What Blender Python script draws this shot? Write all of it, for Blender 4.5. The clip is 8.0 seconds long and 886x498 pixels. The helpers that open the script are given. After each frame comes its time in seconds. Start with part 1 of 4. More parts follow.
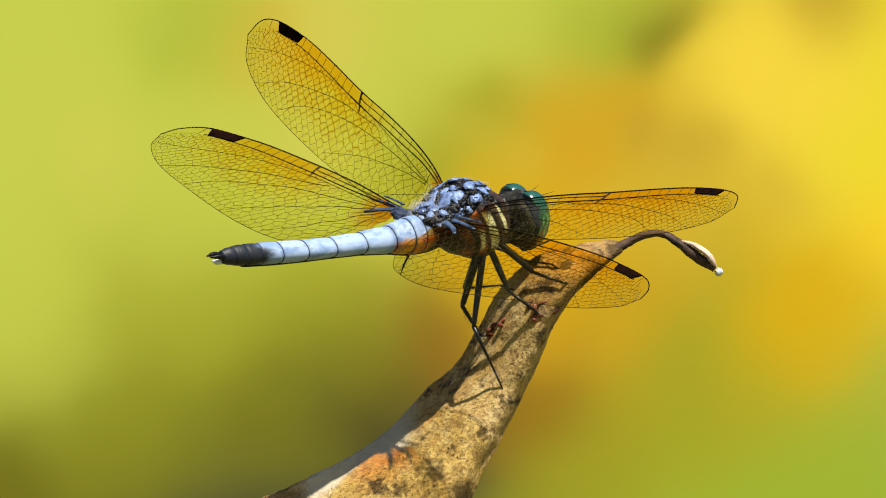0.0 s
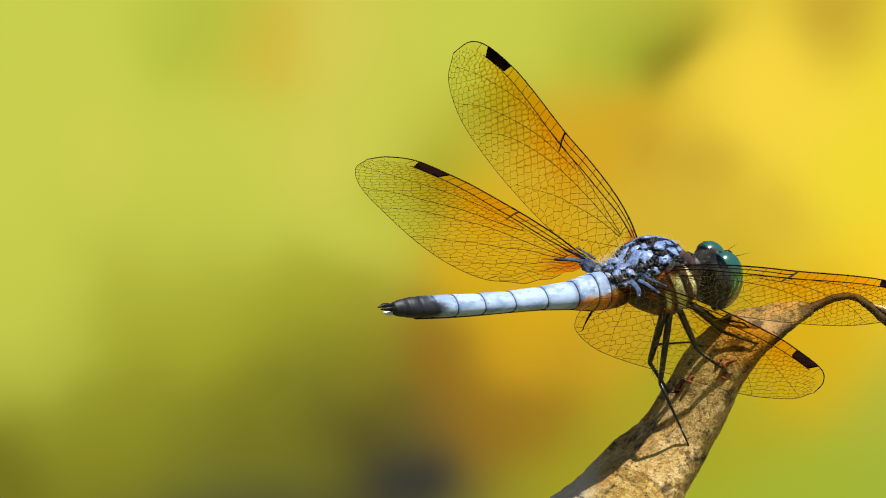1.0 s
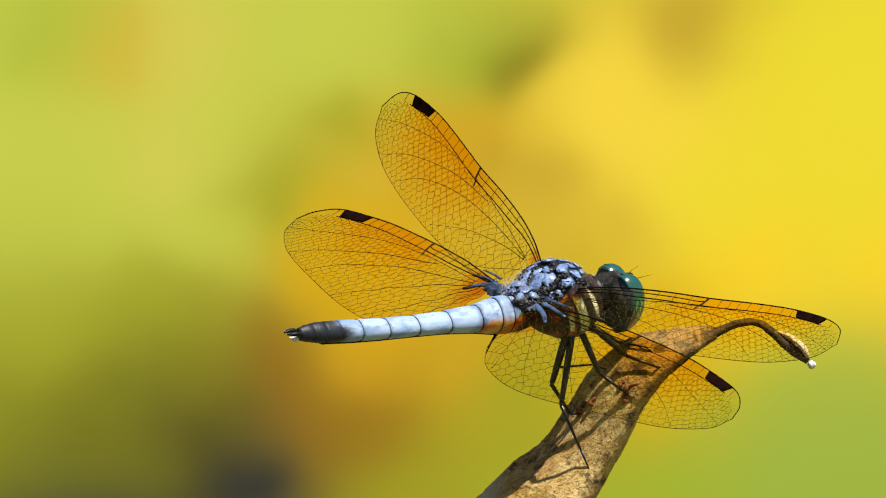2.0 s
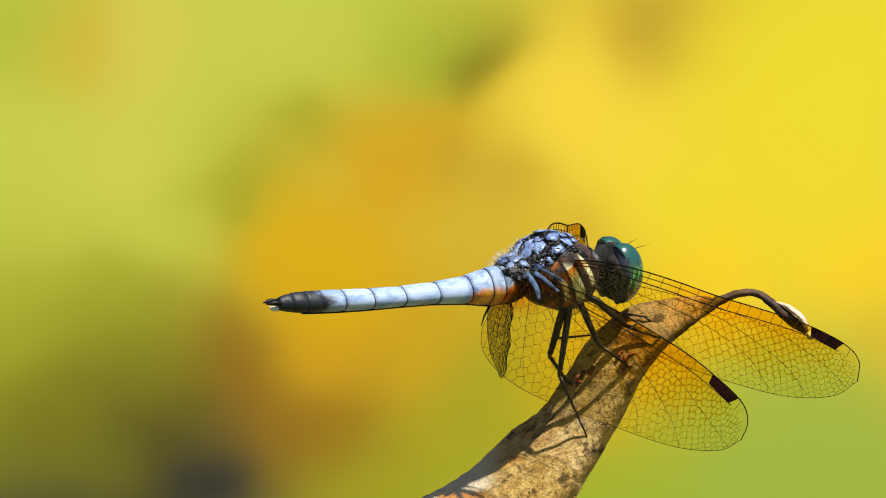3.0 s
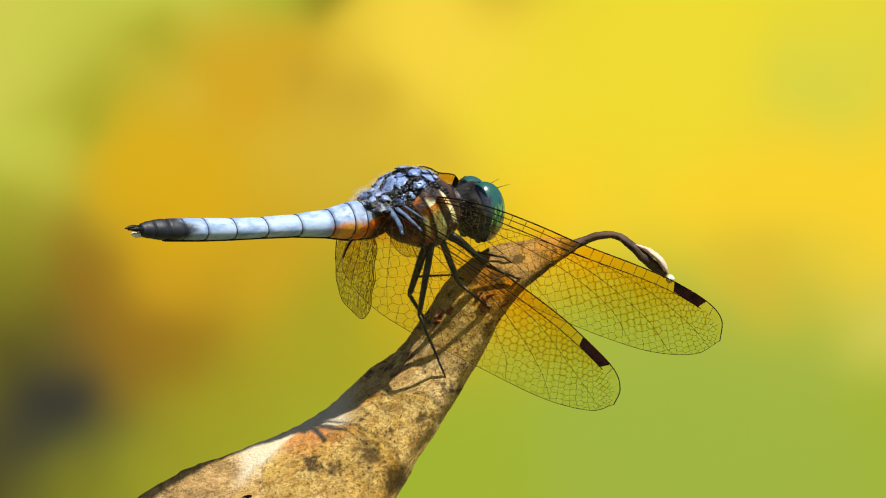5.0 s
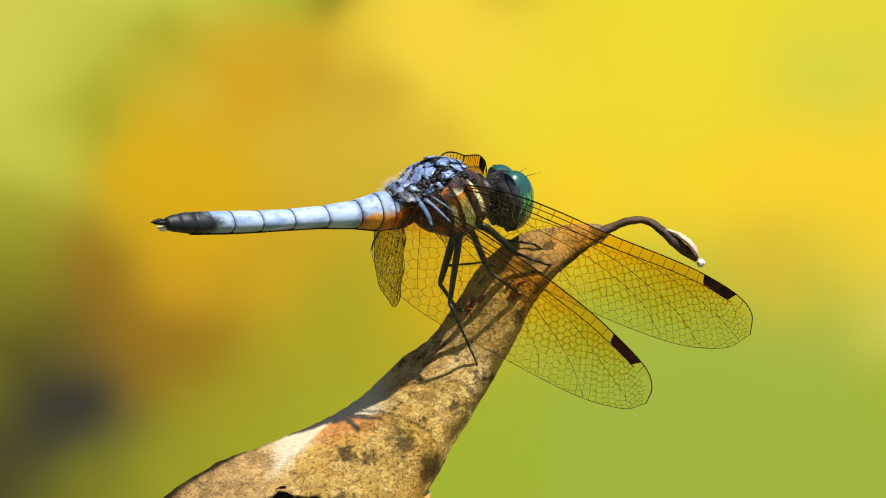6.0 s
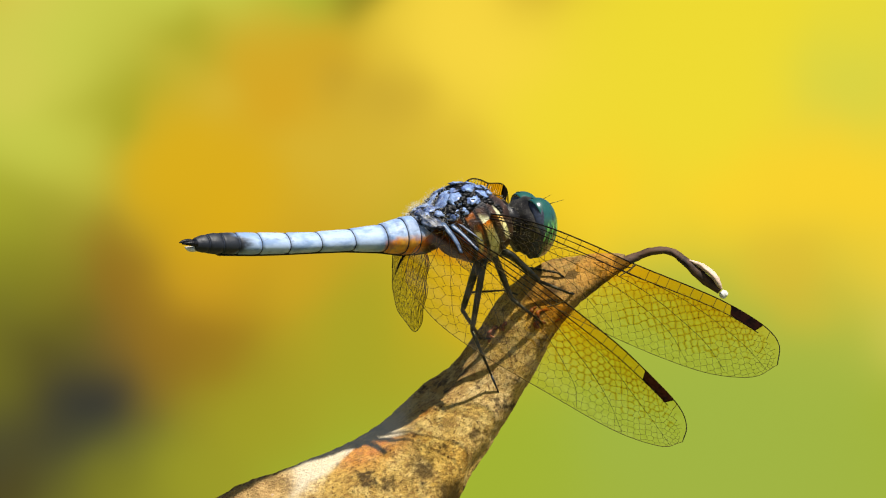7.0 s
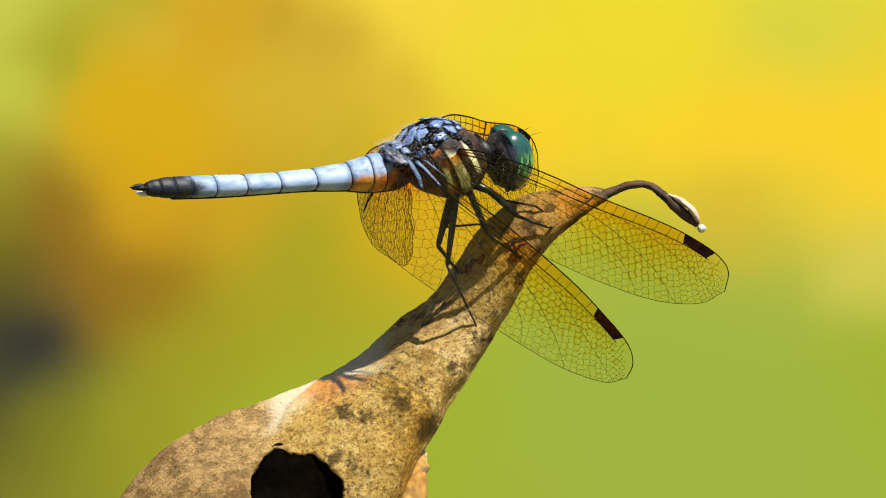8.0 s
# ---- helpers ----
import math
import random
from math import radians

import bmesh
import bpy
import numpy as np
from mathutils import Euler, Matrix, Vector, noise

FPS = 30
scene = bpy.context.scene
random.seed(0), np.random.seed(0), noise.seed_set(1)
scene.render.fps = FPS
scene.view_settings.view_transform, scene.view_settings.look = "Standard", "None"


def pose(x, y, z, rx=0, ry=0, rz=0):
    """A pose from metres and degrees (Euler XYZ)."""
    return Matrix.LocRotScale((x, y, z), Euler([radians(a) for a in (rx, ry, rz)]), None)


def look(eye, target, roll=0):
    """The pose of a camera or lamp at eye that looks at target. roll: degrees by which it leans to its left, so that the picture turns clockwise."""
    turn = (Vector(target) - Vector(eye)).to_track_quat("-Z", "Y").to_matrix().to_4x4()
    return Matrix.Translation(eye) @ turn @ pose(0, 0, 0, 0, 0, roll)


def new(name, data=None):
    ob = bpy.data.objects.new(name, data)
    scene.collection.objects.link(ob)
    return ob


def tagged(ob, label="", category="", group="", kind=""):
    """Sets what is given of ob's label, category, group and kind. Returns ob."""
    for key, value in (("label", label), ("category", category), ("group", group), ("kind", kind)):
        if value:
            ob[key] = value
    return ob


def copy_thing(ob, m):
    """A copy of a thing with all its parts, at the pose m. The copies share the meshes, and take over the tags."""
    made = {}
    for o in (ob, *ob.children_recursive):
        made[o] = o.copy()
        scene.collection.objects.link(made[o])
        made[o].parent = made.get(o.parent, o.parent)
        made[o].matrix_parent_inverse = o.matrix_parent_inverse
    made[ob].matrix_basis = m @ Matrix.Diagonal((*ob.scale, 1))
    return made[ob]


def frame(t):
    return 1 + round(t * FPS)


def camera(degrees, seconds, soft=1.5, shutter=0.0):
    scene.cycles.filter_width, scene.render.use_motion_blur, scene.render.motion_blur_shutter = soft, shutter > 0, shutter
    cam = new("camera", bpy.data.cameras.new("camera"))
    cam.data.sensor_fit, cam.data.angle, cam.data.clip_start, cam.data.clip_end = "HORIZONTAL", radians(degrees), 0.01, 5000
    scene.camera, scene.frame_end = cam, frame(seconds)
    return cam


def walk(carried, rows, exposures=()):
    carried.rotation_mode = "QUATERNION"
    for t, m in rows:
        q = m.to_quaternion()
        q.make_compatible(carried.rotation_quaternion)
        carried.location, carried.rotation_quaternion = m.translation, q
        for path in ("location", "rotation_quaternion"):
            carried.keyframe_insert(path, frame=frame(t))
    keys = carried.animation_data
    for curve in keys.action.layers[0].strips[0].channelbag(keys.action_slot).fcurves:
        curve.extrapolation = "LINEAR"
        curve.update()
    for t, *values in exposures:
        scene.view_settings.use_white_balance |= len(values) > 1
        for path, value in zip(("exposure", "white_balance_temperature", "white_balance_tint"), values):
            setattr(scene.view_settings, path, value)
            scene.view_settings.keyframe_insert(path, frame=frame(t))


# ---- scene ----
MM = 0.001
HEIGHT = 0.6            # the perch stands this high over the ground
DISTANCE = 2.0          # from the camera to the perch

# ---- camera ----
cam = camera(2.1489, 8.0, soft=1.1)
# seconds; place in metres; tilt, pan and roll in degrees
CAMERA_PATH = [
    (0.00, 0.03264, -2.000, 0.59319, 0.1975, 0.9145, -4.91),
    (0.20, 0.02420, -2.000, 0.59595, 0.1898, 0.8998, -4.19),
    (0.50, 0.02349, -2.000, 0.59451, 0.1758, 0.8882, -4.42),
    (0.60, 0.02801, -2.000, 0.59336, 0.2044, 0.9079, -4.42),
    (0.70, 0.02344, -2.000, 0.59715, 0.1528, 0.7944, -5.11),
    (0.80, 0.01887, -2.000, 0.60095, 0.1371, 0.8275, -2.71),
    (1.00, 0.01335, -2.000, 0.59855, 0.1969, 0.8214, -2.60),
    (1.30, 0.01341, -2.000, 0.60007, 0.1898, 0.6699, -2.12),
    (1.50, 0.01919, -2.000, 0.59860, 0.2058, 0.5880, -2.65),
    (1.70, 0.01383, -2.000, 0.59983, 0.1960, 0.5325, -2.12),
    (2.80, 0.00302, -2.000, 0.59820, 0.2072, 0.2999, -0.76),
    (3.00, 0.00308, -2.000, 0.59667, 0.2090, 0.2959, -0.89),
    (3.50, 0.00330, -2.000, 0.59769, 0.1576, 0.0951, -1.47),
    (4.00, 0.00222, -2.000, 0.59845, 0.1287, -0.0117, -0.47),
    (4.50, 0.00083, -2.000, 0.59858, 0.0644, -0.1392, -0.42),
    (4.80, 0.00653, -2.000, 0.59627, 0.0398, -0.0757, 0.00),
    (5.00, 0.00200, -2.000, 0.59842, 0.0075, -0.0727, 0.00),
    (5.20, 0.00081, -2.000, 0.59728, 0.0086, -0.0735, -1.00),
    (6.30, -0.00004, -2.000, 0.59830, -0.0118, -0.0195, -0.88),
    (6.50, 0.00006, -2.000, 0.59921, -0.0237, -0.0066, 0.00),
    (7.00, 0.00000, -2.000, 0.60000, 0.0000, 0.0000, 0.00),
    (7.50, -0.00052, -2.000, 0.59913, -0.0234, 0.0307, 0.74),
    (7.80, -0.00517, -2.000, 0.60048, -0.0955, -0.1083, 0.00),
    (8.00, -0.00404, -2.000, 0.59914, -0.1378, -0.1688, 0.23),
]


def view(x, y, z, tilt, pan, roll):
    return pose(x, y, z, 90 + tilt, 0, pan) @ pose(0, 0, 0, 0, 0, roll)


walk(cam, [(r[0], view(*r[1:])) for r in CAMERA_PATH])

# ---- world, sun, exposure ----
SUN_FROM = Vector((0.33, -0.33, 0.885)).normalized()
world = bpy.data.worlds.new("sky")
scene.world = world
world.use_nodes = True
wt = world.node_tree
sky = wt.nodes.new("ShaderNodeTexSky")
sky.sky_type = "NISHITA"
sky.sun_disc = False
sky.sun_elevation = math.asin(SUN_FROM.z)
sky.sun_rotation = math.atan2(SUN_FROM.x, SUN_FROM.y)
wt.links.new(sky.outputs[0], wt.nodes["Background"].inputs[0])
wt.nodes["Background"].inputs[1].default_value = 0.05
sun_data = bpy.data.lights.new("sun", "SUN")
sun_data.energy = 5.0
sun_data.angle = radians(0.9)
sun_data.color = (1.0, 0.95, 0.86)
sun = new("sun", sun_data)
sun.matrix_world = look(SUN_FROM * 5, (0, 0, 0))
scene.view_settings.exposure = 0.25


# ---- materials ----
class Nodes:
    """Short hand for a node tree."""

    def __init__(self, name):
        self.mat = bpy.data.materials.new(name)
        self.mat.use_nodes = True
        self.tree = self.mat.node_tree
        self.tree.nodes.clear()
        self.out = self.add("ShaderNodeOutputMaterial")
        self.coord = self.add("ShaderNodeTexCoord").outputs["Object"]

    def add(self, kind, **settings):
        node = self.tree.nodes.new(kind)
        for key, value in settings.items():
            setattr(node, key, value)
        return node

    def put(self, value, socket):
        if hasattr(value, "is_linked"):
            self.tree.links.new(value, socket)
        else:
            socket.default_value = value

    def math(self, op, a, b=0.0, clamp=False):
        node = self.add("ShaderNodeMath", operation=op, use_clamp=clamp)
        self.put(a, node.inputs[0])
        self.put(b, node.inputs[1])
        return node.outputs[0]

    def noise(self, scale, detail=3.0, rough=0.6, stretch=(1, 1, 1)):
        mapping = self.add("ShaderNodeMapping")
        mapping.inputs["Scale"].default_value = stretch
        self.tree.links.new(self.coord, mapping.inputs[0])
        node = self.add("ShaderNodeTexNoise")
        node.inputs["Scale"].default_value = scale
        node.inputs["Detail"].default_value = detail
        node.inputs["Roughness"].default_value = rough
        self.tree.links.new(mapping.outputs[0], node.inputs["Vector"])
        return node.outputs[0]

    def axis(self, k):
        node = self.add("ShaderNodeSeparateXYZ")
        self.tree.links.new(self.coord, node.inputs[0])
        return node.outputs[k]

    def step(self, value, low, high):
        node = self.add("ShaderNodeMapRange", interpolation_type="SMOOTHSTEP")
        self.put(value, node.inputs[0])
        node.inputs[1].default_value, node.inputs[2].default_value = low, high
        return node.outputs[0]

    def band(self, value, low, high, soft):
        return self.math("MULTIPLY", self.step(value, low - soft, low + soft), self.math("SUBTRACT", 1.0, self.step(value, high - soft, high + soft)))

    def mix(self, fac, a, b):
        node = self.add("ShaderNodeMix", data_type="RGBA")
        self.put(fac, node.inputs[0])
        self.put(a if hasattr(a, "is_linked") else (*a, 1), node.inputs[6])
        self.put(b if hasattr(b, "is_linked") else (*b, 1), node.inputs[7])
        return node.outputs[2]

    def bump(self, height, strength, depth):
        node = self.add("ShaderNodeBump")
        node.inputs["Strength"].default_value = strength
        node.inputs["Distance"].default_value = depth
        self.tree.links.new(height, node.inputs["Height"])
        return node.outputs[0]

    def surface(self, colour, rough=0.6, normal=None, metal=0.0, spec=0.5, coat=0.0, coat_rough=0.03, subsurface=0.0):
        node = self.add("ShaderNodeBsdfPrincipled")
        self.put(colour if hasattr(colour, "is_linked") else (*colour, 1), node.inputs["Base Color"])
        self.put(rough, node.inputs["Roughness"])
        node.inputs["Metallic"].default_value = metal
        node.inputs["Specular IOR Level"].default_value = spec
        node.inputs["Coat Weight"].default_value = coat
        node.inputs["Coat Roughness"].default_value = coat_rough
        if subsurface:
            node.inputs["Subsurface Weight"].default_value = subsurface
            node.inputs["Subsurface Scale"].default_value = 0.0006
        if normal is not None:
            self.tree.links.new(normal, node.inputs["Normal"])
        self.tree.links.new(node.outputs[0], self.out.inputs[0])
        return self.mat


def speckled(name, base, other, big=500, small=4000, rough=0.6, relief=0.4, **more):
    """Two colours mixed by a coarse and a fine noise, with fine relief."""
    n = Nodes(name)
    coarse, fine = n.noise(big), n.noise(small)
    both = n.math("ADD", n.math("MULTIPLY", coarse, 0.6), n.math("MULTIPLY", fine, 0.4))
    return n.surface(n.mix(n.step(both, 0.38, 0.62), base, other), rough, n.bump(fine, relief, 0.00005), **more)


BLACK = speckled("black_cuticle", (0.002, 0.002, 0.003), (0.010, 0.010, 0.012), rough=0.42, relief=0.5, spec=0.25)
LEG = speckled("leg_cuticle", (0.002, 0.002, 0.003), (0.014, 0.015, 0.019), big=900, rough=0.32, spec=0.5)
VEIN = speckled("vein", (0.003, 0.002, 0.001), (0.010, 0.005, 0.002), rough=0.6, spec=0.12)
NET = speckled("net_vein", (0.035, 0.024, 0.005), (0.07, 0.048, 0.010), rough=0.6, spec=0.12)
STIGMA = speckled("stigma", (0.002, 0.0006, 0.0004), (0.012, 0.003, 0.0015), big=900, rough=0.9, spec=0.05)
PLATE = speckled("blue_bloom_plate", (0.30, 0.43, 0.74), (0.06, 0.10, 0.27), big=1100, small=6000, rough=0.30)
BASE = speckled("blue_black_wing_base", (0.006, 0.008, 0.016), (0.10, 0.14, 0.24), big=1100, small=6000, rough=0.4)
ROOT = speckled("dark_blue_wing_root", (0.010, 0.020, 0.045), (0.10, 0.16, 0.28), big=1500, small=7000, rough=0.35)
HAIR = speckled("grey_hair", (0.75, 0.72, 0.64), (0.5, 0.47, 0.4), rough=0.6)
NAPE = speckled("dark_grey_nape", (0.012, 0.011, 0.011), (0.065, 0.058, 0.048), big=700, small=4500, rough=0.45, relief=0.8)
NAPE_HAIR = speckled("dull_grey_hair", (0.22, 0.20, 0.17), (0.12, 0.11, 0.09), rough=0.6)
RIM = speckled("dark_segment_rim", (0.010, 0.012, 0.020), (0.05, 0.065, 0.11), big=900, rough=0.5)
STALK = speckled("dry_stalk", (0.23, 0.16, 0.08), (0.1, 0.06, 0.03), rough=0.8)
DARK_LEAF = speckled("dark_dry_leaf", (0.10, 0.05, 0.024), (0.022, 0.011, 0.007), big=600, small=3000, rough=0.75, relief=0.8)
SCAR = speckled("red_brown_scar", (0.30, 0.075, 0.022), (0.05, 0.012, 0.006), big=700, small=3000, rough=0.45, relief=0.8)
# near black, in place of the deep shade inside the leaf
HOLLOW_DARK = speckled("hollow_dark", (0.0015, 0.001, 0.0007), (0.006, 0.004, 0.002), big=400, small=2500, rough=0.9, relief=0.8, spec=0.05)
PALE_LEAF = speckled("pale_dry_leaf", (0.75, 0.58, 0.46), (0.6, 0.4, 0.27), big=500, small=2500, rough=0.7)
OFF_WHITE = speckled("off_white", (0.85, 0.85, 0.82), (0.7, 0.7, 0.66), rough=0.5)


def abdomen_material():
    n = Nodes("blue_bloom_abdomen")
    x, z = n.axis(0), n.axis(2)
    fine, coarse = n.noise(3500, 4), n.noise(420, 3, stretch=(1, 2, 2))
    blue = n.mix(n.step(coarse, 0.42, 0.62), (0.42, 0.55, 0.78), (0.24, 0.36, 0.60))
    scuffs = n.step(n.noise(1500, 4, 0.7, (0.6, 1.6, 1.6)), 0.57, 0.68)
    blue = n.mix(n.math("MULTIPLY", scuffs, 0.6), blue, (0.16, 0.2, 0.3))
    tail = n.math("SUBTRACT", 1.0, n.step(n.math("ADD", x, n.math("MULTIPLY", n.math("SUBTRACT", coarse, 0.5), 0.006)), -0.0235, -0.0212))
    colour = n.mix(n.math("MULTIPLY", tail, 0.97), blue, (0.006, 0.006, 0.009))
    amber_zone = n.math("MULTIPLY", n.band(x, -0.0086, -0.003, 0.0003), n.math("SUBTRACT", 1.0, n.step(n.math("ADD", z, n.math("MULTIPLY", n.math("SUBTRACT", coarse, 0.5), 0.0016)), -0.0009, -0.0003)))
    colour = n.mix(amber_zone, colour, n.mix(n.step(n.noise(500), 0.42, 0.6), (0.72, 0.24, 0.010), (0.80, 0.40, 0.05)))
    mottled = n.math("MULTIPLY", n.band(x, -0.0088, -0.003, 0.0005), n.step(n.noise(800), 0.48, 0.6))
    colour = n.mix(n.math("MULTIPLY", mottled, 0.4), colour, (0.09, 0.11, 0.2))
    # the dark gap before the thorax, its shade put into the colour
    waist = n.math("MULTIPLY", n.step(n.math("ADD", x, n.math("MULTIPLY", z, -0.5)), -0.0046, -0.0036), n.math("SUBTRACT", 1.0, n.step(z, -0.0004, 0.0006)))
    colour = n.mix(waist, colour, (0.018, 0.011, 0.009))
    return n.surface(colour, 0.5, n.bump(fine, 0.5, 0.00005), spec=0.4)


def thorax_material():
    n = Nodes("striped_thorax")
    x, z = n.axis(0), n.axis(2)
    wave = n.math("MULTIPLY", n.math("SUBTRACT", n.noise(420, 3), 0.5), 0.0014)
    lean = n.math("ADD", n.math("ADD", x, n.math("MULTIPLY", z, 0.52)), n.math("MULTIPLY", wave, 0.45))
    high = n.math("ADD", z, wave)
    brown = n.mix(n.step(n.noise(900), 0.4, 0.6), (0.085, 0.042, 0.028), (0.028, 0.014, 0.011))
    amber = n.math("MULTIPLY", n.band(lean, -0.0034, 0.0002, 0.0004), n.step(n.noise(650, 3), 0.36, 0.54))
    colour = n.mix(amber, brown, n.mix(n.step(n.noise(1300), 0.42, 0.6), (0.52, 0.15, 0.006), (0.16, 0.035, 0.004)))
    # lower rear darkened: the shade of a hollow painted on
    rear = n.math("SUBTRACT", 1.0, n.step(n.math("ADD", lean, wave), -0.0030, -0.0012))
    colour = n.mix(rear, colour, (0.012, 0.007, 0.006))
    seams = n.math("ADD", n.band(lean, -0.0002, 0.0001, 0.00012), n.band(lean, 0.0012, 0.0015, 0.00012), clamp=True)
    seams = n.math("ADD", seams, n.band(lean, -0.0016, -0.0011, 0.00015), clamp=True)
    colour = n.mix(seams, colour, (0.008, 0.006, 0.006))
    pale = n.mix(n.step(n.noise(1500, 3), 0.4, 0.6), (0.93, 0.88, 0.57), (0.74, 0.71, 0.40))
    one = n.math("MULTIPLY", n.band(lean, 0.00015, 0.00112, 0.00010), n.band(high, -0.0022, 0.0013, 0.0003))
    two = n.math("MULTIPLY", n.band(lean, 0.0021, 0.0027, 0.00010), n.band(high, -0.0009, 0.0019, 0.0003))
    three = n.math("MULTIPLY", n.band(lean, -0.0010, -0.0005, 0.00012), n.band(high, -0.0018, -0.0003, 0.0003))
    stripes = n.math("ADD", n.math("ADD", one, two), three, clamp=True)
    colour = n.mix(stripes, colour, pale)
    belly = n.math("MULTIPLY", n.math("SUBTRACT", 1.0, n.step(high, -0.0026, -0.0018)), n.math("MULTIPLY", n.step(lean, 0.0, 0.0008), n.step(n.noise(800), 0.42, 0.58)))
    colour = n.mix(n.math("MULTIPLY", belly, 0.8), colour, (0.42, 0.38, 0.24))
    back = n.math("MULTIPLY", n.step(n.math("SUBTRACT", high, n.math("MULTIPLY", x, 0.5)), 0.0019, 0.0023), n.math("SUBTRACT", 1.0, n.step(x, 0.0016, 0.0026)))
    colour = n.mix(back, colour, (0.006, 0.006, 0.009))
    fine = n.noise(5000, 4)
    return n.surface(colour, 0.42, n.bump(n.math("ADD", fine, n.noise(1500, 3)), 0.8, 0.00012), spec=0.45)


def eye_material():
    n = Nodes("green_compound_eye")
    x, y, z = n.axis(0), n.axis(1), n.axis(2)
    green = n.mix(n.step(z, -0.0022, 0.0014), (0.010, 0.11, 0.040), (0.017, 0.105, 0.085))
    spots = n.step(n.noise(1000, 2, 0.5, (1.6, 1.6, 0.5)), 0.50, 0.58)
    low = n.math("SUBTRACT", 1.0, n.step(z, 0.0002, 0.0012))
    green = n.mix(n.math("MULTIPLY", spots, low), green, (0.003, 0.010, 0.008))
    glow = n.math("MULTIPLY", n.band(z, -0.0014, 0.0002, 0.0005), n.step(n.noise(1500, 2, 0.5, (1.6, 1.6, 0.5)), 0.46, 0.54))
    green = n.mix(n.math("MULTIPLY", glow, 0.9), green, (0.20, 0.60, 0.18))
    facets = n.add("ShaderNodeTexVoronoi")
    facets.inputs["Scale"].default_value = 16000
    n.tree.links.new(n.coord, facets.inputs["Vector"])
    return n.surface(green, 0.2, n.bump(facets.outputs[0], 0.05, 0.00001), spec=0.9, coat=1.0, coat_rough=0.11)


def membrane_material(name, amber_at, base_amber):
    """Clear wing skin with an amber flush towards the fore edge; thin, glossy and slightly milky."""
    n = Nodes(name)
    x, y = n.axis(0), n.axis(1)
    drift = n.math("MULTIPLY", n.math("SUBTRACT", n.noise(260, 2), 0.5), 0.004)
    lo, hi, depth = amber_at
    along = n.math("MULTIPLY", n.step(n.math("ADD", x, drift), lo - 0.006, lo + 0.004), n.math("SUBTRACT", 1.0, n.step(n.math("ADD", x, drift), hi - 0.006, hi + 0.003)))
    across = n.step(n.math("ADD", y, drift), depth - 0.0035, depth + 0.0035)
    flush = n.math("MULTIPLY", along, across)
    reach = n.add("ShaderNodeVectorMath", operation="LENGTH")
    n.tree.links.new(n.coord, reach.inputs[0])
    root = n.math("MULTIPLY", n.math("SUBTRACT", 1.0, n.step(n.math("ADD", reach.outputs["Value"], n.math("MULTIPLY", drift, 0.5)), base_amber * 0.35, base_amber)), 0.95)
    mottle = n.step(n.noise(1700, 3, 0.6), 0.35, 0.65)
    clear = n.mix(mottle, (0.985, 0.95, 0.74), (0.92, 0.88, 0.60))
    tint = n.mix(flush, clear, n.mix(mottle, (1.0, 0.80, 0.14), (0.96, 0.66, 0.07)))
    front = n.math("MULTIPLY", along, n.step(n.math("ADD", y, n.math("MULTIPLY", drift, 0.4)), -0.0026, 0.0004))
    tint = n.mix(n.math("MULTIPLY", front, 0.8), tint, (0.97, 0.58, 0.05))
    stain = n.mix(n.step(n.noise(700, 3), 0.4, 0.6), (0.99, 0.48, 0.02), (0.88, 0.32, 0.01))
    tint = n.mix(root, tint, stain)
    skin = n.add("ShaderNodeBsdfTransparent")
    n.put(tint, skin.inputs[0])
    milk = n.add("ShaderNodeBsdfTranslucent")
    n.put(tint, milk.inputs[0])
    gloss = n.add("ShaderNodeBsdfGlossy")
    gloss.inputs["Roughness"].default_value = 0.35
    gloss.inputs["Color"].default_value = (0.9, 0.9, 0.9, 1)
    one = n.add("ShaderNodeMixShader")
    one.inputs[0].default_value = 0.006
    n.tree.links.new(skin.outputs[0], one.inputs[1])
    n.tree.links.new(milk.outputs[0], one.inputs[2])
    two = n.add("ShaderNodeMixShader")
    two.inputs[0].default_value = 0.0008
    n.tree.links.new(one.outputs[0], two.inputs[1])
    n.tree.links.new(gloss.outputs[0], two.inputs[2])
    n.tree.links.new(two.outputs[0], n.out.inputs[0])
    return n.mat


def flush_material():
    """Amber that gathers along the fine veins."""
    n = Nodes("amber_along_veins")
    skin = n.add("ShaderNodeBsdfTransparent")
    n.put(n.mix(n.step(n.noise(900, 3), 0.35, 0.65), (0.985, 0.92, 0.68), (0.95, 0.83, 0.48)), skin.inputs[0])
    n.tree.links.new(skin.outputs[0], n.out.inputs[0])
    return n.mat


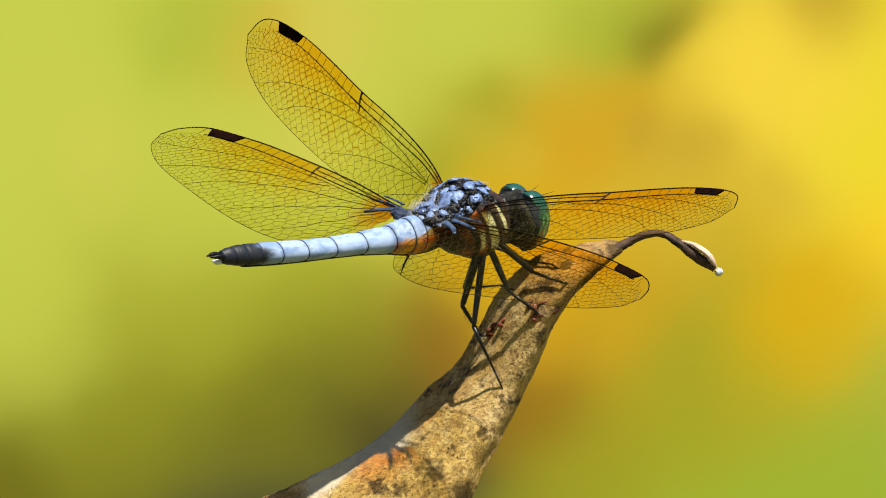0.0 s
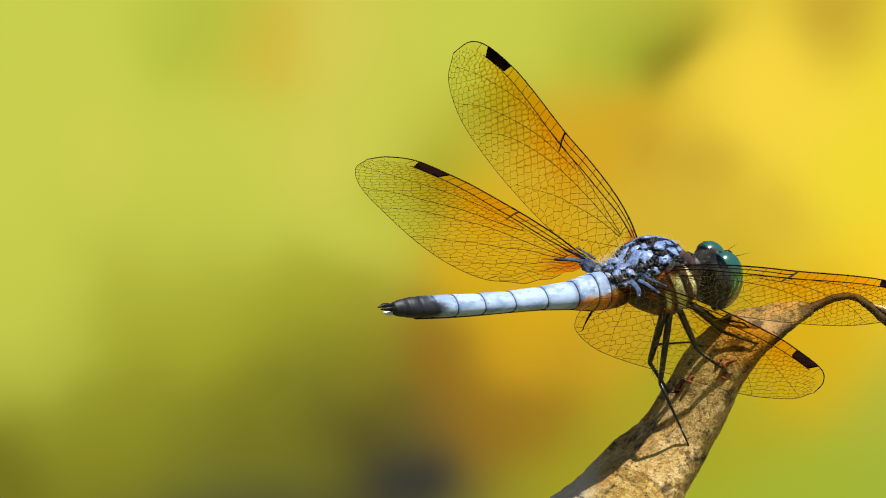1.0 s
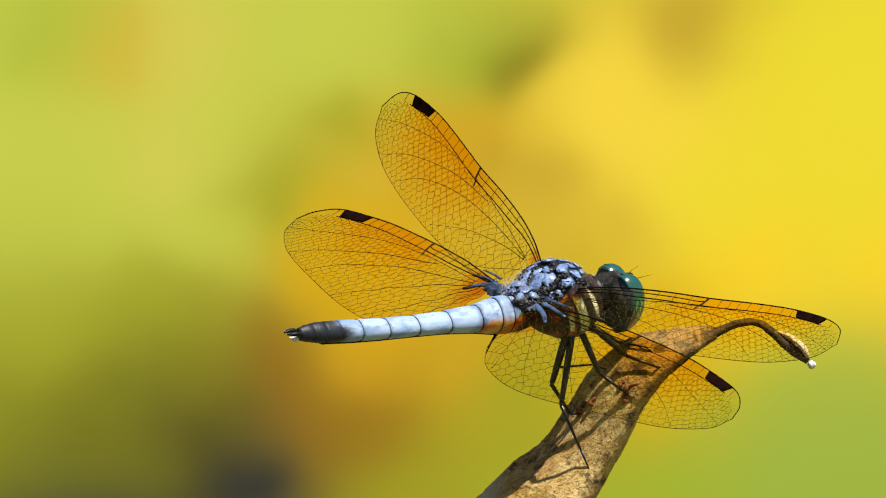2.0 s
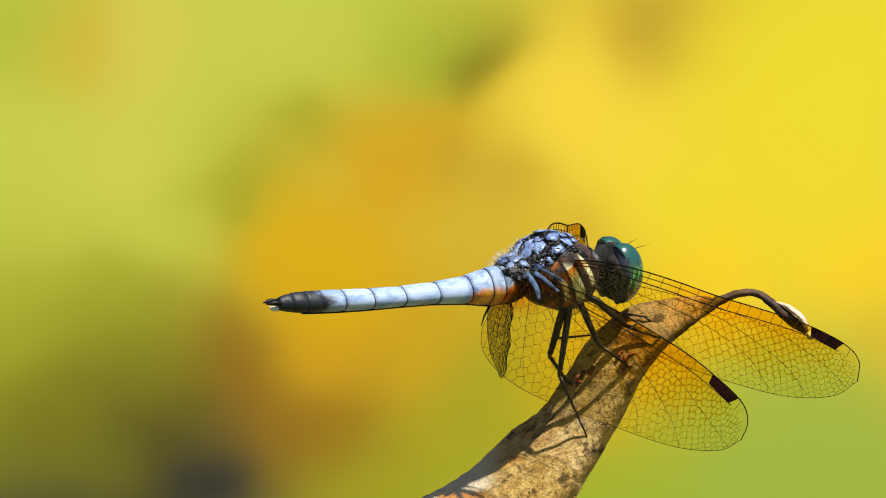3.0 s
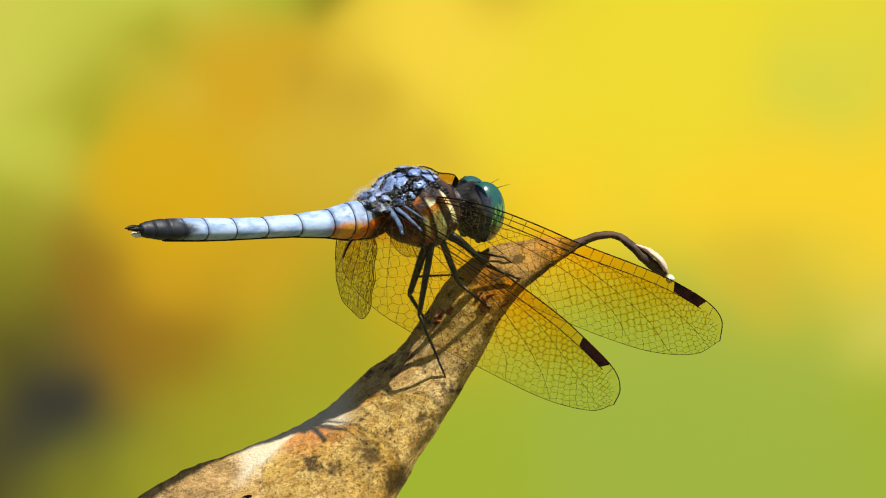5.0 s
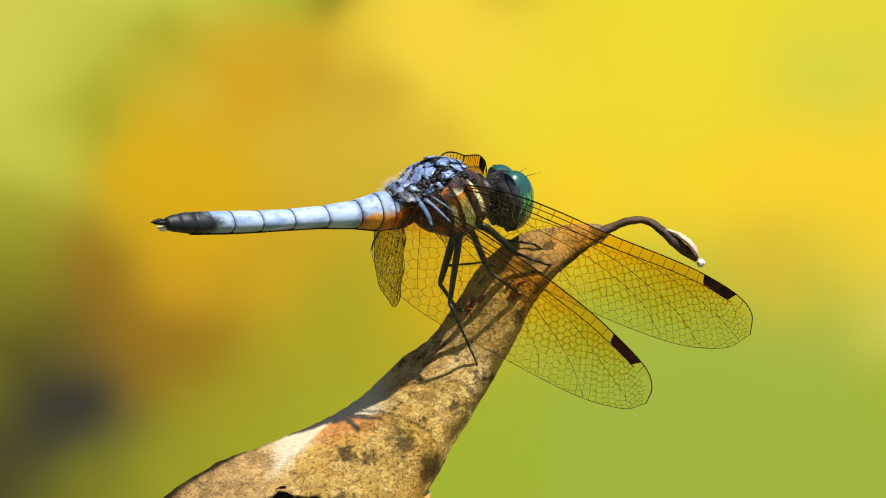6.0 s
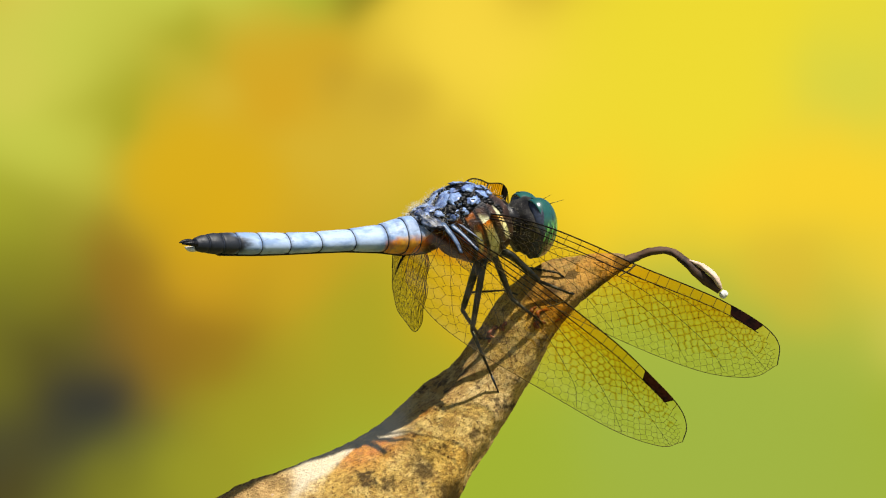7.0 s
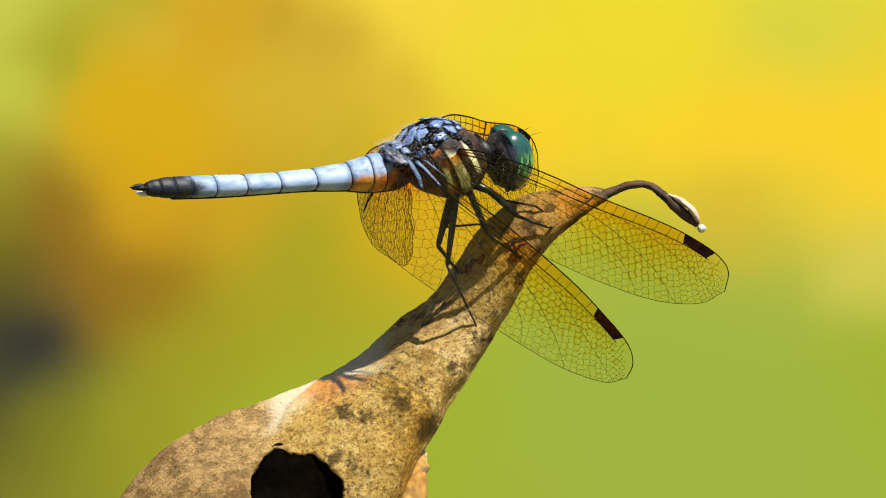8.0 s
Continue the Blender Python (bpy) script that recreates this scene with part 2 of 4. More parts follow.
def leaf_material():
    n = Nodes("dry_brown_leaf")
    x, y, z = n.axis(0), n.axis(1), n.axis(2)
    coarse, mid, fine = n.noise(130, 4), n.noise(700, 4, 0.7), n.noise(3800, 4, 0.7)
    tan = n.mix(n.step(coarse, 0.35, 0.65), (0.70, 0.47, 0.155), (0.53, 0.335, 0.095))
    tan = n.mix(n.math("MULTIPLY", n.step(mid, 0.45, 0.62), 0.6), tan, (0.80, 0.61, 0.27))
    grain = n.noise(2200, 5, 0.75, (1, 1, 1))
    tan = n.mix(n.math("MULTIPLY", n.step(grain, 0.50, 0.61), 0.65), tan, (0.26, 0.12, 0.035))
    # fibres that run down the blade
    fibre = n.add("ShaderNodeCombineXYZ")
    n.put(n.math("MULTIPLY", n.math("SUBTRACT", n.math("MULTIPLY", x, 0.70), n.math("MULTIPLY", z, 0.71)), 1.0), fibre.inputs[0])
    n.put(y, fibre.inputs[1])
    n.put(n.math("MULTIPLY", n.math("ADD", n.math("MULTIPLY", x, 0.71), n.math("MULTIPLY", z, 0.70)), 0.13), fibre.inputs[2])
    streak = n.add("ShaderNodeTexNoise")
    streak.inputs["Scale"].default_value = 2600
    streak.inputs["Detail"].default_value = 4
    n.tree.links.new(fibre.outputs[0], streak.inputs["Vector"])
    lines = n.step(streak.outputs[0], 0.50, 0.62)
    tan = n.mix(n.math("MULTIPLY", lines, 0.35), tan, (0.20, 0.10, 0.03))
    flecks = n.step(fine, 0.57, 0.64)
    tan = n.mix(n.math("MULTIPLY", flecks, 0.9), tan, (0.08, 0.035, 0.012))
    stain = n.math("MULTIPLY", n.step(n.noise(210, 6, 0.7), 0.525, 0.61), n.step(mid, 0.42, 0.55))
    tan = n.mix(n.math("MULTIPLY", stain, 0.92), tan, (0.035, 0.018, 0.008))
    rust = n.step(n.noise(95, 3), 0.56, 0.68)
    tan = n.mix(n.math("MULTIPLY", rust, 0.1), tan, (0.45, 0.19, 0.05))
    # bleached along the upper ridge, with its sunlit brightness painted in; redder towards the stalk
    ridge = n.math("SUBTRACT", n.math("MULTIPLY", n.math("ADD", x, 0.0048), 0.49), n.math("MULTIPLY", n.math("ADD", z, 0.0141), 0.87))
    wander = n.math("MULTIPLY", n.math("SUBTRACT", n.noise(180, 3), 0.5), 0.004)
    pale = n.math("MULTIPLY", n.band(n.math("ADD", ridge, wander), -0.001, 0.0023, 0.0006), n.band(n.math("ADD", x, wander), -0.013, -0.0035, 0.0015))
    tan = n.mix(n.math("MULTIPLY", pale, 0.75), tan, (0.80, 0.70, 0.52))
    red = n.math("SUBTRACT", 1.0, n.step(n.math("ADD", x, n.math("MULTIPLY", wander, 2.0)), -0.0165, -0.0115))
    tan = n.mix(n.math("MULTIPLY", red, 0.6), tan, n.mix(n.step(mid, 0.42, 0.58), (0.10, 0.05, 0.02), (0.44, 0.24, 0.08)))
    # browner towards the neck
    neck = n.step(n.math("ADD", n.math("ADD", x, n.math("MULTIPLY", z, 0.6)), wander), 0.002, 0.0075)
    tan = n.mix(n.math("MULTIPLY", neck, 0.62), tan, n.mix(n.step(mid, 0.42, 0.6), (0.44, 0.24, 0.09), (0.10, 0.045, 0.018)))
    # dark blotches on the near face
    for bx, bz, size in ((-1.8, -18.5, 1.5), (2.7, -15.7, 1.0), (-4.8, -20.1, 0.9), (0.6, -20.9, 1.9), (-7.4, -23.4, 1.1), (4.6, -12.9, 0.7), (-0.2, -16.4, 0.5), (13.6, -3.0, 1.1), (12.7, -3.7, 0.7), (15.4, -1.2, 1.0), (8.2, -8.2, 0.6), (10.8, -2.0, 0.35)):
        spot = n.add("ShaderNodeVectorMath", operation="DISTANCE")
        flat = n.add("ShaderNodeCombineXYZ")
        n.put(x, flat.inputs[0])
        n.put(z, flat.inputs[2])
        n.tree.links.new(flat.outputs[0], spot.inputs[0])
        spot.inputs[1].default_value = (bx * MM, 0, bz * MM)
        rough_edge = n.math("ADD", spot.outputs["Value"], n.math("MULTIPLY", n.math("SUBTRACT", mid, 0.5), 0.004))
        mark = n.math("SUBTRACT", 1.0, n.step(rough_edge, size * 0.2 * MM, size * MM))
        tan = n.mix(n.math("MULTIPLY", mark, 0.85), tan, (0.06, 0.035, 0.012))
    relief = n.math("ADD", n.math("MULTIPLY", mid, 0.7), n.math("ADD", n.math("MULTIPLY", fine, 0.5), n.math("MULTIPLY", streak.outputs[0], 0.4)))
    return n.surface(tan, 0.7, n.bump(relief, 1.0, 0.00035), spec=0.3)


ABDOMEN, THORAX, EYE, LEAF, FLUSH = abdomen_material(), thorax_material(), eye_material(), leaf_material(), flush_material()
FORE_SKIN = membrane_material("forewing_skin", (0.0130, 0.0270, -0.0034), 0.0024)
HIND_SKIN = membrane_material("hindwing_skin", (0.0115, 0.0250, -0.0036), 0.0056)


# ---- mesh helpers ----
def part(name, bm, material, parent=None, label="", smooth=True):
    mesh = bpy.data.meshes.new(name)
    bm.normal_update()
    bm.to_mesh(mesh)
    bm.free()
    for one in material if isinstance(material, (list, tuple)) else [material]:
        mesh.materials.append(one)
    if smooth:
        mesh.polygons.foreach_set("use_smooth", [True] * len(mesh.polygons))
    ob = new(name, mesh)
    if parent is not None:
        ob.parent = parent
    return tagged(ob, label)


def curve_through(points, count):
    """A smooth curve through points of any dimension."""
    p = np.array(points, float)
    p = np.vstack([2 * p[0] - p[1], p, 2 * p[-1] - p[-2]])
    out = []
    for t in np.linspace(0, len(p) - 3 - 1e-9, count):
        k, u = int(t), t - int(t)
        a, b, c, d = p[k:k + 4]
        out.append(0.5 * (2 * b + (c - a) * u + (2 * a - 5 * b + 4 * c - d) * u * u + (3 * b - a - 3 * c + d) * u ** 3))
    return np.array(out)


def tube(bm, path, radii, sides=8, flat=1.0, material=0, rough=0.0):
    """A round or flattened tube along a path, closed at both ends."""
    path = [Vector(p) for p in path]
    rings = []
    side = None
    for k, p in enumerate(path):
        way = (path[min(k + 1, len(path) - 1)] - path[max(k - 1, 0)]).normalized()
        if side is None:
            side = way.cross(Vector((0, 0, 1)) if abs(way.z) < 0.9 else Vector((0, 1, 0)))
        side = (side - way * side.dot(way)).normalized()
        up = way.cross(side)
        r = radii[k]
        ring = []
        for j in range(sides):
            a = 2 * math.pi * j / sides
            d = side * math.cos(a) + up * math.sin(a) * flat
            wave = 1 + rough * (noise.noise((p / MM + d) * 1.3) + 0.6 * noise.noise((p / MM + d) * 3.5)) if rough else 1.0
            ring.append(bm.verts.new(p + d * r * wave))
        rings.append(ring)
    for one, two in zip(rings, rings[1:]):
        for j in range(sides):
            bm.faces.new((one[j], one[(j + 1) % sides], two[(j + 1) % sides], two[j])).material_index = material
    bm.faces.new(rings[0][::-1]).material_index = material
    bm.faces.new(rings[-1]).material_index = material
    return rings


def blob(bm, centre, size, turn=None, detail=3, rough=0.0, seed=0.0):
    """An uneven ellipsoid."""
    made = bmesh.ops.create_icosphere(bm, subdivisions=detail, radius=1.0)["verts"]
    turn = turn or Matrix.Identity(3)
    for v in made:
        swell = 1 + rough * noise.noise(v.co * 2.1 + Vector((seed, seed * 2, 0)))
        v.co = Vector(centre) + turn @ Vector((v.co.x * size[0] * swell, v.co.y * size[1] * swell, v.co.z * size[2] * swell))
    return made


# ---- ground and distance ----
def ground():
    n = Nodes("grassy_ground")
    grass = n.mix(n.step(n.noise(3.0, 5), 0.4, 0.6), (0.09, 0.11, 0.025), (0.14, 0.12, 0.03))
    mat = n.surface(grass, 0.9, n.bump(n.noise(40, 4), 0.6, 0.02))
    bm = bmesh.new()
    bmesh.ops.create_grid(bm, x_segments=60, y_segments=60, size=400)
    for v in bm.verts:
        v.co.z = 0.0 if v.co.length < 20 else 0.4 * noise.noise(v.co * 0.02)
    return tagged(part("ground", bm, mat), "grassy green and yellow ground below the perch", "ground", kind="structure")


def backdrop():
    """Far sunlit leaves, all out of focus: a glowing screen of distance, ten metres behind, its light and shade painted
    in as soft fields of colour.
    """
    n = Nodes("glowing_far_leaves")
    u, v = n.axis(0), n.axis(2)
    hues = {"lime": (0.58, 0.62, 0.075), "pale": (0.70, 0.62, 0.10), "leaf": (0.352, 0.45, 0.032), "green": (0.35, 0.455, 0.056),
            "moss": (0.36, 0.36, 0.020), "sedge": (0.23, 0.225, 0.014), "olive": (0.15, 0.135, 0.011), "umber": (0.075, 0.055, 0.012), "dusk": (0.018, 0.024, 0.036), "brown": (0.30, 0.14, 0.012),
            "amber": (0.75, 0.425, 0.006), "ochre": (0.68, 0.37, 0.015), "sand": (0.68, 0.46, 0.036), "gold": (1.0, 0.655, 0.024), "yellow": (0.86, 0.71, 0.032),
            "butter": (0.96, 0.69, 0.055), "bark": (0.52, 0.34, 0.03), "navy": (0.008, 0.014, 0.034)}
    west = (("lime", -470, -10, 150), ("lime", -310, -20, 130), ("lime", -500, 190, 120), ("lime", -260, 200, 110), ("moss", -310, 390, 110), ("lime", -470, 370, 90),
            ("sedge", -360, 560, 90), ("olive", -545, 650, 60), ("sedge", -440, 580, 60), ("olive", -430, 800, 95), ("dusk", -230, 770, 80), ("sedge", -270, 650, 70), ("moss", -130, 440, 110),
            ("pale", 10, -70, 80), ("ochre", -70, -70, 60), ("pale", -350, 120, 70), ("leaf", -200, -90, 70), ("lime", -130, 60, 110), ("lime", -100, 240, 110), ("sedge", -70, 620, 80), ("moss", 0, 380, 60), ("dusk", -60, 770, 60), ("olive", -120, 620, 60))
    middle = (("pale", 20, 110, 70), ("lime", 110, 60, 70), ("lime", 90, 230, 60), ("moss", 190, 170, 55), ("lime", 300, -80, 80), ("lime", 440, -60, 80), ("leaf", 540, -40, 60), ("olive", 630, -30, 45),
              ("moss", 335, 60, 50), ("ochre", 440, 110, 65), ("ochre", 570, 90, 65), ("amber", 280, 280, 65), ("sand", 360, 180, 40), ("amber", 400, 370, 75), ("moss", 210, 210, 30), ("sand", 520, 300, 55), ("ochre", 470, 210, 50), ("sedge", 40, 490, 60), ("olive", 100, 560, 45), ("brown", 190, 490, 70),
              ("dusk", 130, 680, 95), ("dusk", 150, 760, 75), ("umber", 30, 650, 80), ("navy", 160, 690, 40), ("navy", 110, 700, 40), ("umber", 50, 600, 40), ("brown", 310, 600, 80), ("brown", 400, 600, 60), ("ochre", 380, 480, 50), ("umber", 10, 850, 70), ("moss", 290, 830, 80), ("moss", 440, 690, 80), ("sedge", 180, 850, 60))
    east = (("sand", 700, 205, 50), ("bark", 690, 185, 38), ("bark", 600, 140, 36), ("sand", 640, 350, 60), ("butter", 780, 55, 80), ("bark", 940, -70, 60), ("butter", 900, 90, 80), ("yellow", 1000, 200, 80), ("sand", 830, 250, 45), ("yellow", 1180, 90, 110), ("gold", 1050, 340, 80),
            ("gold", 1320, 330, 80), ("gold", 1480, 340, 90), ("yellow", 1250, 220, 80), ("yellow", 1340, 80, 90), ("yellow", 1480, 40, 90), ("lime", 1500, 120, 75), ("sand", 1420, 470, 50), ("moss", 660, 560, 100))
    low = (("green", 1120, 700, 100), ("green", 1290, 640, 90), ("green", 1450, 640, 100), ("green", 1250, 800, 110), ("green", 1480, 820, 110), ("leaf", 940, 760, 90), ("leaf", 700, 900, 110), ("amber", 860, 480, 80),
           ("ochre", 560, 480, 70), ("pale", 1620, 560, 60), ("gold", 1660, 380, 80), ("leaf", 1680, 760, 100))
    sway = n.add("ShaderNodeTexNoise")
    sway.inputs["Scale"].default_value = 9.0
    sway.inputs["Detail"].default_value = 2.2
    n.tree.links.new(n.coord, sway.inputs["Vector"])
    shift = n.add("ShaderNodeVectorMath", operation="SUBTRACT")
    n.tree.links.new(sway.outputs["Color"], shift.inputs[0])
    shift.inputs[1].default_value = (0.5, 0.5, 0.5)
    bend = n.add("ShaderNodeVectorMath", operation="MULTIPLY")
    n.tree.links.new(shift.outputs[0], bend.inputs[0])
    bend.inputs[1].default_value = (0.06, 0, 0.06)
    swayed = n.add("ShaderNodeVectorMath", operation="ADD")
    n.tree.links.new(n.coord, swayed.inputs[0])
    n.tree.links.new(bend.outputs[0], swayed.inputs[1])
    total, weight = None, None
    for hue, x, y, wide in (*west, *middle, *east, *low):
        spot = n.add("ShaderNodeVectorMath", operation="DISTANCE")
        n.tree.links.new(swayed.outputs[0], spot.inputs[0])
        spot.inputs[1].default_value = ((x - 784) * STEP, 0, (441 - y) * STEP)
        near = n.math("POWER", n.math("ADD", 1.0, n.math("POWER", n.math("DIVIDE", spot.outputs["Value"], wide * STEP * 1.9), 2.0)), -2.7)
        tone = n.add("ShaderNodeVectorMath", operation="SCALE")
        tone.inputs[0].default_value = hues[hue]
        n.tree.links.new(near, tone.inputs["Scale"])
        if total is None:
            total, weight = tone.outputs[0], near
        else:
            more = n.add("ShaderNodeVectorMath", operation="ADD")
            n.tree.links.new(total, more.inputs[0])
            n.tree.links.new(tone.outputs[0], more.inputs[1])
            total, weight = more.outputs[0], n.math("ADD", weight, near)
    # far from the named fields the leaves go on as an even mix
    rest = n.add("ShaderNodeVectorMath", operation="SCALE")
    n.tree.links.new(n.mix(n.noise(2.5, 2), (0.5, 0.5, 0.05), (0.3, 0.28, 0.03)), rest.inputs[0])
    rest.inputs["Scale"].default_value = 0.01
    more = n.add("ShaderNodeVectorMath", operation="ADD")
    n.tree.links.new(total, more.inputs[0])
    n.tree.links.new(rest.outputs[0], more.inputs[1])
    even = n.add("ShaderNodeVectorMath", operation="SCALE")
    n.tree.links.new(more.outputs[0], even.inputs[0])
    n.tree.links.new(n.math("DIVIDE", 1.0, n.math("ADD", weight, 0.01)), even.inputs["Scale"])
    # the screen glows by itself, with the daylight already in its colours
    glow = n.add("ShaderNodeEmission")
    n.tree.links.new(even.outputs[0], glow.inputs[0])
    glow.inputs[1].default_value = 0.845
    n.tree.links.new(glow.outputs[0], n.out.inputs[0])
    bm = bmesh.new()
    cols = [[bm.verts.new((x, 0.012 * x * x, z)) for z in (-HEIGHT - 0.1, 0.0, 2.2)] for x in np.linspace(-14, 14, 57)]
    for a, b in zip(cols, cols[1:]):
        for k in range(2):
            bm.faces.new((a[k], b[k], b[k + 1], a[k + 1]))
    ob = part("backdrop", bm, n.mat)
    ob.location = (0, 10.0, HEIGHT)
    return tagged(ob, "glowing screen painted as blurred yellow and green sunlit foliage far behind", "foliage", kind="structure")


STEP = 12.0 / 41800.0
ground()
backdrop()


# ---- the perch: a dead, curled leaf on its stalk ----
def perch():
    leaf = tagged(new("dry_leaf"), "curled brown dead leaf with dark specks, standing on its stalk", "leaf")
    leaf.location = (0, 0, HEIGHT)
    # right, away, up, half width across, half depth: from the neck down to the stalk, millimetres
    spine = ((15.4, 4.4, -1.0, 0.42, 0.4), (12.5, 3.8, -1.9, 1.3, 1.1), (9.6, 3.1, -3.3, 2.15, 1.6), (7.2, 3.5, -5.7, 2.55, 1.9), (5.3, 4.1, -8.8, 2.75, 2.1),
             (3.2, 4.5, -11.9, 3.0, 2.4), (0.3, 3.7, -15.0, 3.75, 2.7), (-3.1, 1.4, -18.8, 4.65, 2.6), (-7.3, -1.2, -22.9, 6.6, 2.2), (-11.9, -2.8, -27.2, 9.0, 2.6),
             (-16.9, -3.8, -32.0, 9.8, 2.8), (-19.3, -3.6, -38.2, 9.1, 2.8), (-19.8, -0.6, -45.9, 6.2, 2.4), (-19.3, 0.3, -55.5, 2.9, 2.0), (-18.9, 0.0, -62.6, 1.2, 1.1))
    rows = curve_through(spine, 230)
    sides = 96
    bm = bmesh.new()
    rings = []
    for k, (x, y, z, wide, deep) in enumerate(rows):
        a, b = rows[max(k - 1, 0)], rows[min(k + 1, len(rows) - 1)]
        way = Vector((b[0] - a[0], b[1] - a[1], b[2] - a[2])).normalized()
        across = Vector((0, 1, 0)).cross(way).normalized()
        depth = way.cross(across).normalized()
        if depth.y > 0:
            depth = -depth
        ring = []
        for j in range(sides):
            t = 2 * math.pi * j / sides
            c, s = math.cos(t), math.sin(t)
            if s > 0:
                # the near side: a broad face, and past the ridge a narrower one that falls away to the upper rim
                c = 1 - 2 * j / (sides / 2)
                s = 1 / (1 + (0.16 / max(1e-3, 1 + c)) ** 2.2 + (0.40 / max(1e-3, 1 - c)) ** 2.2)
                s *= 1 + 0.10 * math.exp(-((c - 0.40) / 0.12) ** 2)
            else:
                c, s = math.copysign(abs(c) ** 0.7, c), -abs(s) ** 0.55
            p = Vector((x, y, z)) + across * wide * c + depth * (deep * s - 0.5 * min(wide, 3.5) * c)
            # a crease along the upper side, wrinkles and pits
            wave = 0.22 * noise.noise(Vector((p.x * 0.35, p.y * 0.5, p.z * 0.35))) * min(1.0, wide / 3) + 0.10 * noise.noise(p * 1.3) + 0.035 * noise.noise(p * 4.0)
            p += (across * c + depth * s) * wave
            ring.append(bm.verts.new(p * MM))
        rings.append(ring)
    skin = [v.co.copy() for ring in rings for v in ring[2:sides // 2 - 1]]

    def on_front(x, z):
        """The place on the near face of the blade at x, z."""
        return min(skin, key=lambda p: (p.x / MM - x) ** 2 + (p.z / MM - z) ** 2) / MM

    hole = Vector((-10.6, 0, -27.0))
    def past_edge(v):
        """How far out a point lies from the hole's middle, 1 on its uneven edge."""
        c = v.co / MM
        turn = math.atan2((c.z - hole.z) / 4.4, (c.x - hole.x) / 3.7)
        edge = 1 + 0.10 * math.sin(3 * turn + 0.6) + 0.04 * math.sin(7 * turn) + 0.02 * math.sin(16 * turn + 2)
        return math.hypot((c.x - hole.x) / 3.7, (c.z - hole.z) / 4.4) / edge

    torn = {}
    for one, two in zip(rings, rings[1:]):
        for j in range(sides):
            quad = (one[j], one[(j + 1) % sides], two[(j + 1) % sides], two[j])
            if j < sides // 2:
                out = [past_edge(v) for v in quad]
                if max(out) <= 1:
                    continue
                torn.update((v, o) for v, o in zip(quad, out) if o < 1)
            bm.faces.new(quad)
    for v, o in torn.items():
        v.co.x += (v.co.x - hole.x * MM) * (1 / o - 1)
        v.co.z += (v.co.z - hole.z * MM) * (1 / o - 1)
    for v in [v for v in bm.verts if not v.link_faces]:
        bm.verts.remove(v)
    bm.faces.new(rings[0][::-1])
    blade = part("blade", bm, LEAF, leaf)
    thick = blade.modifiers.new("thickness", "SOLIDIFY")
    thick.thickness, thick.offset = 0.25 * MM, -1
    # a black filler, added behind the hole so that it looks deeply shaded
    bm = bmesh.new()
    deep = on_front(hole.x, hole.z).y
    for v in blob(bm, Vector((hole.x, deep + 2.6, hole.z - 0.5)) * MM, Vector((5.2, 1.5, 5.6)) * MM, None, 5, 0.25, 9.0):
        v.co += v.co.normalized() * 0.25 * noise.noise(v.co / MM * 1.5) * MM
    part("dark_filler", bm, HOLLOW_DARK, leaf, "black filler added inside the leaf to keep its hole dark")
    # the thin tip, arched over and curled
    bm = bmesh.new()
    path = curve_through(((11.4, 2.7, -3.75, 0.25), (12.7, 3.0, -2.95, 0.62), (14.2, 3.8, -1.75, 0.68), (16.1, 4.5, -0.78, 0.52), (18.0, 4.4, -0.15, 0.42), (19.4, 4.3, -0.25, 0.42), (20.6, 4.1, -1.1, 0.48), (22.1, 4.0, -2.45, 0.62), (23.5, 3.9, -3.55, 0.42)), 46)
    path[:, 3] *= 1 + 0.05 * np.sin(np.arange(46) * 0.9)
    tube(bm, path[:, :3] * MM, path[:, 3] * MM, 20, 0.75, rough=0.18)
    part("curled_tip", bm, DARK_LEAF, leaf, "dark brown arched tip of the leaf")
    bm = bmesh.new()
    fold = curve_through(((20.9, 3.9, -0.95, 0.1), (21.8, 3.7, -1.35, 0.42), (22.7, 3.6, -2.0, 0.55), (23.3, 3.6, -2.8, 0.5), (23.6, 3.7, -3.4, 0.2)), 26)
    tube(bm, fold[:, :3] * MM, fold[:, 3] * 0.85 * MM, 20, 0.6, rough=0.22)
    part("curled_edge", bm, PALE_LEAF, leaf, "pale rolled edge at the tip")
    bm = bmesh.new()
    blob(bm, (23.8 * MM, 3.8 * MM, -3.85 * MM), (0.36 * MM, 0.34 * MM, 0.36 * MM), None, 3, 0.25)
    part("bead", bm, OFF_WHITE, leaf, "white bead at the leaf's end")
    # scars where the leaf was bitten, a chip and a folded lower edge
    for x, z, size, seed in ((8.9, -5.7, 1.0, 1.0), (8.0, -5.3, 0.6, 2.0), (4.7, -7.1, 0.8, 3.0), (5.5, -6.6, 0.55, 4.0), (4.2, -7.6, 0.4, 6.0), (8.3, -6.4, 0.5, 5.0)):
        bm = bmesh.new()
        y = on_front(x, z).y
        ring = [Vector((x + size * math.cos(a) * (1 + 0.2 * math.sin(3 * a + seed)), y - 0.02 + 0.25 * math.cos(a), z + 0.55 * size * math.sin(a))) * MM for a in np.linspace(0, 2 * math.pi, 22)]
        tube(bm, ring, [0.16 * MM * (1 + 0.4 * math.sin(5 * k + seed)) for k in range(22)], 7)
        blob(bm, Vector((x, y + 0.12, z)) * MM, Vector((size * 0.9, 0.2, size * 0.5)) * MM, None, 2, 0.4, seed)
        part("scar", bm, SCAR, leaf, "red-brown bitten scar")
    bm = bmesh.new()
    blob(bm, on_front(-14.7, -20.9) * MM, Vector((0.5, 0.2, 0.32)) * MM, None, 3, 0.5, 5.0)
